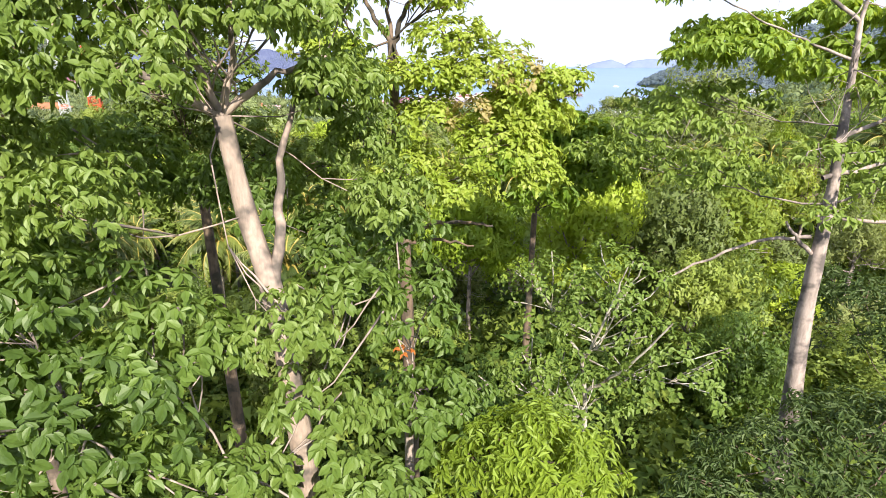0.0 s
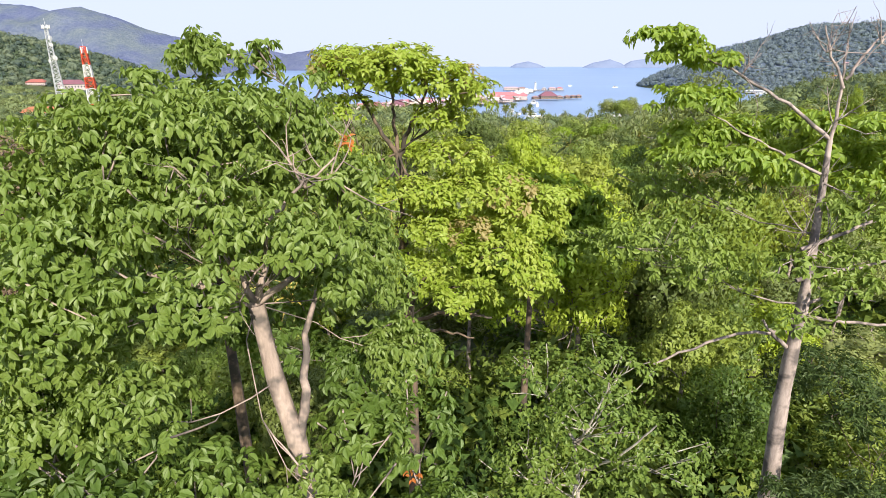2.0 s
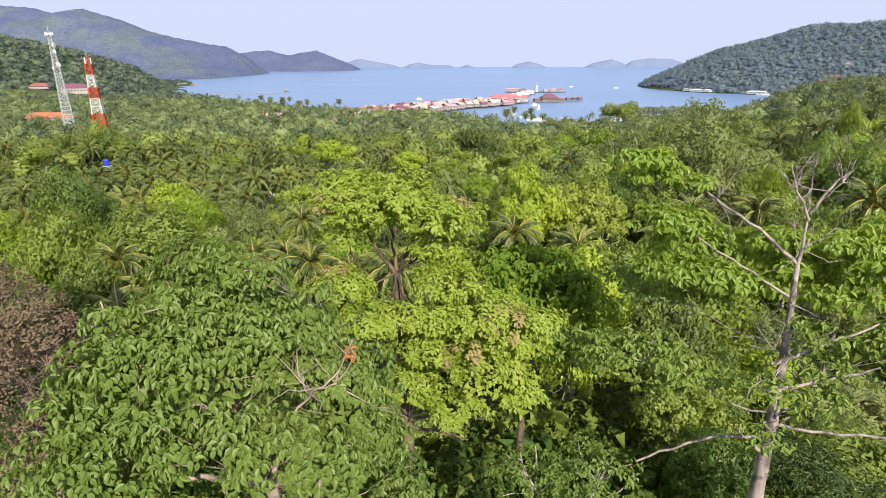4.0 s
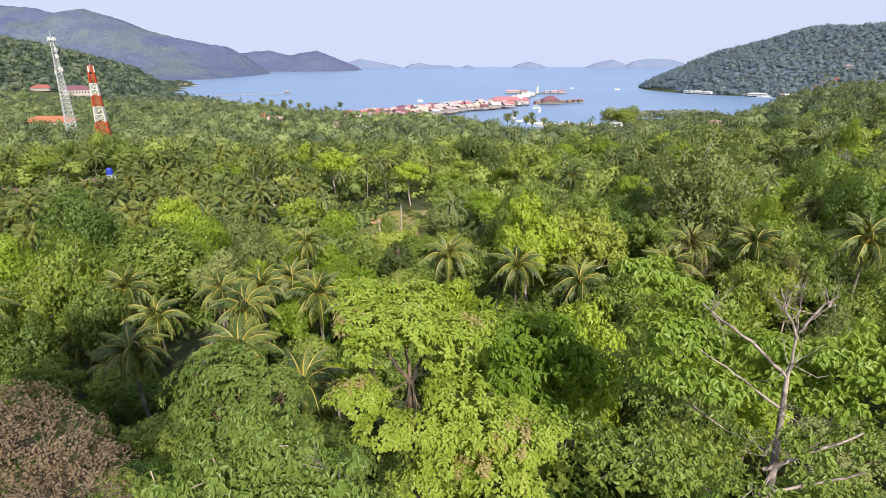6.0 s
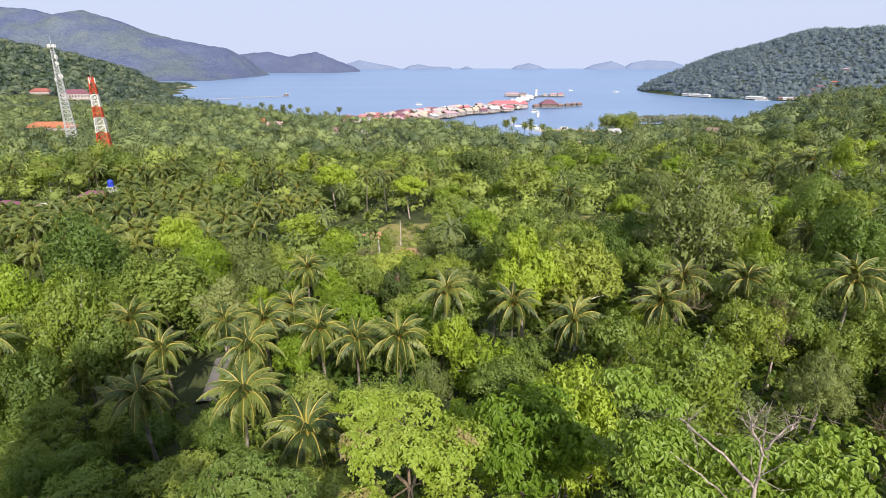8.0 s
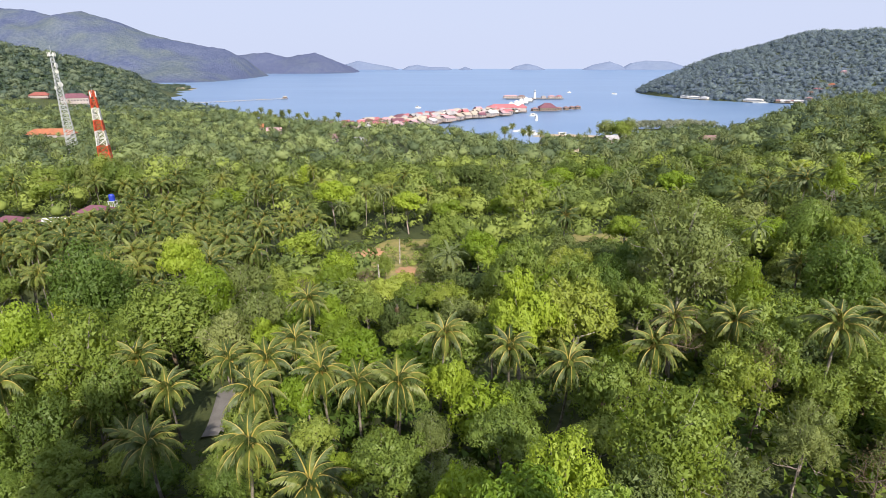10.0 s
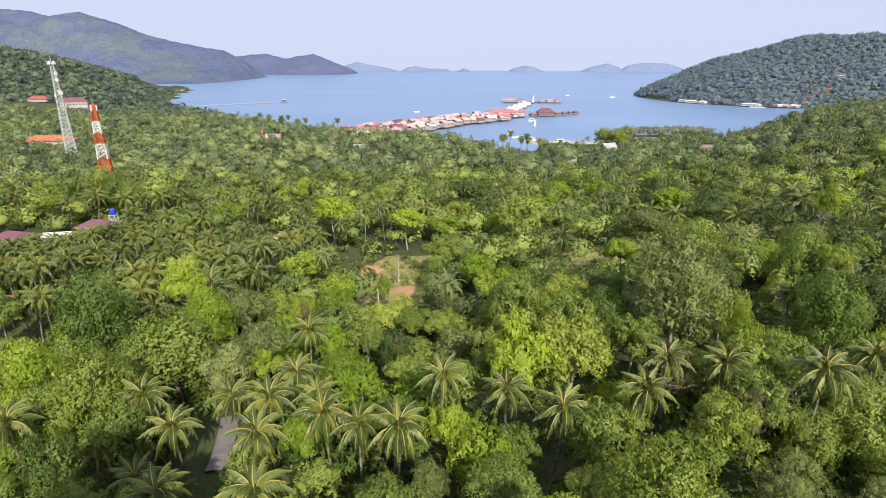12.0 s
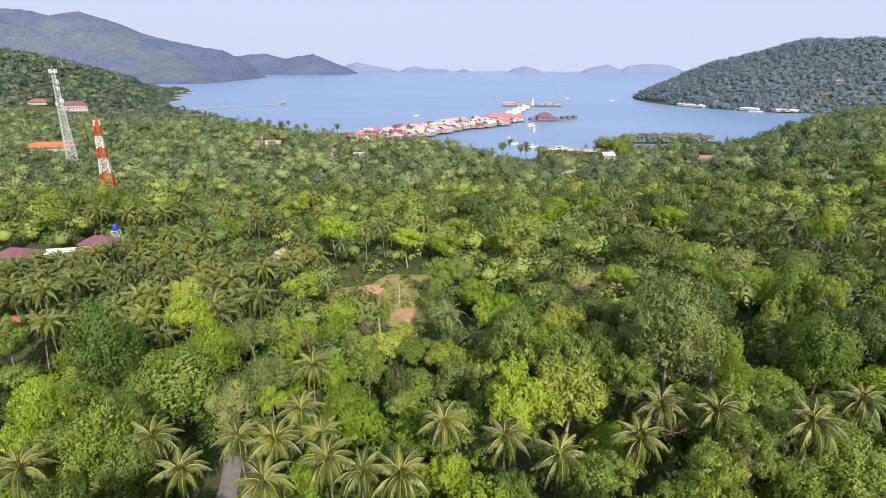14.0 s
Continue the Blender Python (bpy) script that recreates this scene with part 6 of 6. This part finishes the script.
for x, y, w, roof in ((-62, 402, 10, "grey"), (-88, 420, 9, "brown"), (-150, 470, 12, "pink"), (-176, 505, 10, "orange"), (128, 402, 9, "grey")):
    house("house", "small coastal house among trees", x, y, on_land(x, y), 10, w, 7, 4.2, roof, 2.4, group="coastal houses")

# blue water tank on a stand by the house
tx, ty = -118.0, 181.0
tank = thing("water_tank", "blue plastic water tank on a steel stand", "water tank", pose(tx, ty, on_land(tx, ty)))
b = Build()
lattice(b, 0, 7.6, 2.2, 2.0, 0.16, 2)
b.box(-1.2, 1.2, -1.2, 1.2, 7.6, 7.75)
part("stand", b.mesh("stand", M_STEEL), tank)
b = Build()
b.tube([(0, 0, 7.75), (0, 0, 7.8), (0, 0, 9.6), (0, 0, 10.0), (0, 0, 10.2), (0, 0, 10.25)], [0.05, 1.0, 1.0, 0.75, 0.3, 0.02], 14)
part("tank", b.mesh("tank", M_BLUE, False), tank)

# ---- fishing village on its pier ----
SPINE = [(-112, 520), (-60, 560), (-5, 650), (45, 705), (85, 745), (112, 850), (150, 985), (186, 1099)]


def along_spine(u):
    p = np.array(SPINE, float)
    s = np.concatenate([[0], np.cumsum(np.linalg.norm(np.diff(p, axis=0), axis=1))])
    q = u * s[-1]
    i = min(int(np.searchsorted(s, q, "right")) - 1, len(p) - 2)
    d = (p[i + 1] - p[i]) / np.linalg.norm(p[i + 1] - p[i])
    return p[i] + d * (q - s[i]), math.degrees(math.atan2(d[1], d[0])), np.array([-d[1], d[0]])


pier = thing("pier", "long concrete pier on posts running out into the bay", "pier", Matrix.Identity(4))
b, c = Build(), Build()
prev = None
for u in np.linspace(0, 1, 60):
    p, yaw, nrm = along_spine(u)
    if prev is not None:
        a0, a1 = prev
        v = [(*(a0 - a1 * 3), 2.1), (*(p - nrm * 3), 2.1), (*(p + nrm * 3), 2.1), (*(a0 + a1 * 3), 2.1)]
        v += [(x, y, z - 0.5) for x, y, z in v]
        b.add(v, [(0, 1, 2, 3), (7, 6, 5, 4), (0, 4, 5, 1), (2, 6, 7, 3), (1, 5, 6, 2), (3, 7, 4, 0)])
    for s in (-2.5, 2.5):
        q = p + nrm * s
        c.tube([(q[0], q[1], 1.6), (q[0], q[1], -2)], [0.3, 0.3], 6)
    prev = (p, nrm)
part("deck", b.mesh("deck", M_ROAD), pier)
part("post_row", c.mesh("post_row", M_ROAD), pier)

rng = np.random.default_rng(19)
ROOFS = ["red", "pink", "maroon", "tan", "grey", "pink", "grey", "tan", "red", "maroon", "white", "pink", "tan"]
LABELS = {"red": "stilt house with a red roof along the pier", "grey": "stilt house with a grey tin roof along the pier", "pink": "stilt house with a hazed pink roof along the pier", "white": "stilt house with a white roof along the pier",
          "maroon": "stilt house with a maroon roof along the pier", "brown": "stilt house with a brown roof along the pier", "tan": "stilt house with a bleached tan roof along the pier"}
for k in range(92):
    u = 0.01 + 0.47 * (k // 2) / 46 + rng.uniform(-0.008, 0.008)
    p, yaw, nrm = along_spine(u)
    q = p + nrm * (6 + rng.uniform(0, 13)) * (1 if k % 2 else -1)
    roof = (("red", "pink", "maroon", "red") if u < 0.13 else ("tan", "grey", "pink", "tan", "tan", "grey", "red"))[rng.integers(4 if u < 0.13 else 7)]
    house("stilt_house", LABELS[roof], q[0], q[1], 2.2, yaw + rng.uniform(-20, 20) + 90 * (rng.uniform() < 0.4), rng.uniform(4, 10), rng.uniform(3.8, 7.0), rng.uniform(2.4, 5.0), roof, rng.uniform(1.4, 2.8), bool(k % 3 == 0), [M_WALL, M_WHITE, M_WOOD][k % 3], 1, 2.2, group="pier village houses")
    if k % 2 == 0 and u < 0.42:
        q = p + nrm * rng.uniform(22, 30) * (-1 if k % 4 else 1)
        roof = ROOFS[rng.integers(len(ROOFS))]
        house("stilt_house", LABELS[roof], q[0], q[1], 2.0, yaw + rng.uniform(-12, 12), rng.uniform(8, 13), rng.uniform(7, 10), rng.uniform(3.0, 4.5), roof, rng.uniform(1.6, 2.6), False, [M_WALL, M_WOOD][k % 2], 1, 2.0, group="pier village houses")
house("pier_hall", "large hall with a bright red roof on the pier", 84, 752, 2.2, 12, 46, 17, 5.5, "red", 4.5, True, M_WALL, 1, 2.2, category="hall")
house("pier_hall", "red-roofed annex beside the large hall", 112, 762, 2.2, 80, 20, 12, 5.0, "red", 4.5, True, M_WALL, 1, 2.2, category="hall")
house("restaurant", "dark maroon steep-roofed restaurant on stilts over the water", 150, 775, 2.2, 5, 24, 15, 4.0, "maroon", 6.0, True, M_WOOD, 1, 2.2, category="restaurant")
for x, y, w in ((131, 768, 9), (168, 781, 8), (181, 792, 7), (192, 803, 6), (203, 812, 7)):
    house("pavilion", "low brown thatched pavilion on stilts over the water", x, y, 2.0, 20, w, 6, 2.6, "brown", 2.0, True, M_WOOD, 1, 2.0, category="pavilion", group="water pavilions")
for k in range(8):
    p, yaw, nrm = along_spine(0.58 + 0.045 * k)
    q = p + nrm * (6 if k % 2 else -6)
    house("pavilion", "white peaked pavilion on the outer pier", q[0], q[1], 2.2, yaw, 8.4, 8, 2.8, "white", 4.6 - 0.2 * k, True, M_WHITE, 1, 2.2, category="pavilion", group="white pier pavilions")
for x, y, w, roof in ((140, 1122, 30, "pink"), (162, 1118, 14, "brown"), (222, 1108, 14, "pink"), (238, 1112, 12, "red"), (205, 1104, 8, "grey")):
    house("pier_shed", "low open shed at the pier head", x, y, 2.2, 0, w, 9, 3.6, roof, 2.0, True, M_WALL, 1, 2.2, category="shed", group="pier head sheds")
b = Build()
b.box(128, 246, 1098, 1128, 1.5, 2.1)
for x in np.arange(130, 246, 9):
    b.tube([(x, 1099, 1.5), (x, 1099, -2)], [0.35, 0.35], 6)
outer = thing("pier_platform", "broad concrete pier platform with mooring posts", "pier", Matrix.Identity(4))
part("deck", b.mesh("deck", M_ROAD), outer)

light = thing("lighthouse", "slender white lighthouse at the end of the pier", "lighthouse", pose(186, 1099, 2.1))
b = Build()
b.tube([(0, 0, 0), (0, 0, 1.2), (0, 0, 1.3), (0, 0, 12.6), (0, 0, 12.7)], [3.2, 3.2, 2.3, 1.6, 0.1], 16)
part("tower", b.mesh("tower", M_WHITE, False), light)
b = Build()
b.tube([(0, 0, 12.6), (0, 0, 12.65), (0, 0, 13.0), (0, 0, 13.05)], [0.1, 2.3, 2.3, 0.1], 16)
part("gallery", b.mesh("gallery", M_WHITE, False), light)
b = Build()
b.tube([(0, 0, 13.0), (0, 0, 13.05), (0, 0, 15.0), (0, 0, 15.1)], [0.1, 1.1, 1.1, 0.1], 12)
part("lantern", b.mesh("lantern", M_DARKGLASS, False), light, "dark glazed lantern room")
b = Build()
b.tube([(0, 0, 14.95), (0, 0, 15.0), (0, 0, 16.6)], [0.1, 1.45, 0.05], 12)
part("cap", b.mesh("cap", M_WHITE, False), light)

# the long thin jetty of the bay
jetty = thing("jetty", "long thin jetty on posts with a hut at its end", "jetty", Matrix.Identity(4))
a0, a1 = np.array([-470.0, 928.0]), np.array([-327.0, 1106.0])
d = unit(a1 - a0)
nrm = np.array([-d[1], d[0]]) * 1.6
b = Build()
v = [(*(a0 - nrm), 2.2), (*(a1 - nrm), 2.2), (*(a1 + nrm), 2.2), (*(a0 + nrm), 2.2)]
b.add(v + [(x, y, 1.7) for x, y, _ in v], [(0, 1, 2, 3), (7, 6, 5, 4), (0, 4, 5, 1), (2, 6, 7, 3), (1, 5, 6, 2), (3, 7, 4, 0)])
part("deck", b.mesh("deck", M_ROOF["tan"]), jetty)
for t in np.linspace(0.02, 0.98, 24):
    p = a0 + (a1 - a0) * t
    b = Build()
    for s in (-0.8, 0.8):
        b.tube([(p[0] + nrm[0] * s, p[1] + nrm[1] * s, 2.0), (p[0] + nrm[0] * s, p[1] + nrm[1] * s, -2)], [0.3, 0.3], 5)
    part("post_pair", b.mesh("post_pair", M_ROAD), jetty)
house("jetty_hut", "small dark hut at the end of the jetty", -325, 1109, 2.2, 20, 9, 7, 3.0, "grey", 2.2, True, M_WOOD, 1, 2.2, category="hut")


# ---- boats ----
def boat(x, y, yaw, length, cabin=True, label="white excursion boat moored in the bay"):
    ob = thing("boat", label, "boat", pose(x, y, 0, 0, 0, yaw), "moored boats")
    b = Build()
    n = 9
    t = np.linspace(-0.5, 0.5, n)
    half = length * 0.13 * np.clip(1 - np.clip(t * 2, 0, 1) ** 2.2, 0.03, 1)
    sheer = 1.3 + 0.9 * np.clip(t * 2, 0, 1) ** 2
    v = []
    for tt, hw, s in zip(t * length, half, sheer):
        v += [(tt, -hw, s), (tt, -hw * 0.7, -0.5), (tt, hw * 0.7, -0.5), (tt, hw, s)]
    q = [(i * 4 + j, i * 4 + 4 + j, i * 4 + 5 + j, i * 4 + 1 + j) for i in range(n - 1) for j in range(3)] + [(i * 4 + 3, i * 4 + 7, i * 4 + 4, i * 4) for i in range(n - 1)] + [(0, 1, 2, 3)]
    b.add(v, q)
    part("hull", b.mesh("hull", M_WHITE), ob)
    if cabin:
        b = Build()
        b.box(-length * 0.34, length * 0.12, -length * 0.09, length * 0.09, 1.2, 3.3)
        part("cabin", b.mesh("cabin", M_WHITE), ob)
        b = Build()
        b.box(-length * 0.38, length * 0.17, -length * 0.11, length * 0.11, 3.3, 3.5)
        part("cabin_roof", b.mesh("cabin_roof", M_WHITE), ob)
        b = Build()
        b.box(-length * 0.3, length * 0.08, -length * 0.0915, length * 0.0915, 2.0, 2.9)
        part("cabin_window", b.mesh("cabin_window", M_DARKGLASS), ob)
    return ob


for x, y, yaw, ln in ((84, 497, 10, 17), (71, 552, 60, 11), (72, 520, 20, 8), (112, 640, 80, 12), (116, 668, 100, 9), (118, 700, 30, 12), (420, 1330, 5, 14), (330, 1420, 0, 10), (-40, 850, 0, 9), (110, 484, 15, 14)):
    boat(x, y, yaw, ln, ln > 8)


def head_shore(x):
    """Where the headland's near shore lies, for a given x."""
    ys = np.arange(850, 1300, 2.0)
    return float(ys[np.argmax(land(np.full(len(ys), float(x)), ys) > 0.5)])


for x, w in ((504, 16), (512, 22), (520, 14), (566, 18), (574, 20)):
    house("float_house", "white building on stilts along the far shore", x, head_shore(x) - 9, 1.6, -50, w, 9, 3.6, "white", 1.8, True, M_WHITE, 1, 1.6, group="far shore buildings")
boat(572, 972, 160, 24, True, "large white ferry at the far shore")
for k in range(10):
    x = 600 + 6.0 * k
    house("shore_hut", "small hut on stilts along the far shore", x, head_shore(x) - 8, 2.0, -25, 7, 7, 3.0, ["brown", "white", "grey"][k % 3], 1.8, False, [M_WOOD, M_WHITE][k % 2], 1, 2.0, group="far shore huts", category="hut")
for x, y, roof in ((668, 985, "orange"), (690, 1000, "red"), (722, 1010, "orange"), (650, 960, "brown"), (760, 1040, "pink")):
    house("house", "red-roofed house above the far shore", x, y, on_land(x, y), -50, 11, 7, 5.0, roof, 2.2, True, group="far shore houses")

# ---- poles and dead palm stems ----


def pole(label, x, y, top, r0, r1, bark_key, z=None):
    z0 = float(land(x, y)) - 0.3 if z is None else z
    ob = thing("dead_palm_stem", label, "tree trunk", pose(x, y, z0))
    b = Build()
    h = top - z0
    zz = np.linspace(0, h, 9)
    b.tube(np.column_stack([0.15 * np.sin(zz * 0.3), 0.1 * np.cos(zz * 0.25), zz]), np.append(np.linspace(r0, r1, 8), r1 * 0.6), 8)
    part("trunk", b.mesh("trunk", BARK[bark_key], True), ob)
    return ob


pole("pale bare palm stem without a crown", -12.9, 96.2, 21.6, 0.24, 0.17, "white")
pole("pale bare palm stem in the clearing", -11.5, 128, 16.5, 0.2, 0.15, "white")
stump = pole("dead palm stem with hanging brown fronds", -7.0, 71.7, 24.4, 0.24, 0.18, "palm")
for k in range(11):
    part("dry_frond", DRY_FROND, stump, "withered brown hanging frond", Matrix.Translation((0, 0, 24.0 - stump.location.z)) @ frond_matrix(k * 2.4, -1.25 - 0.1 * (k % 3), 0.62))
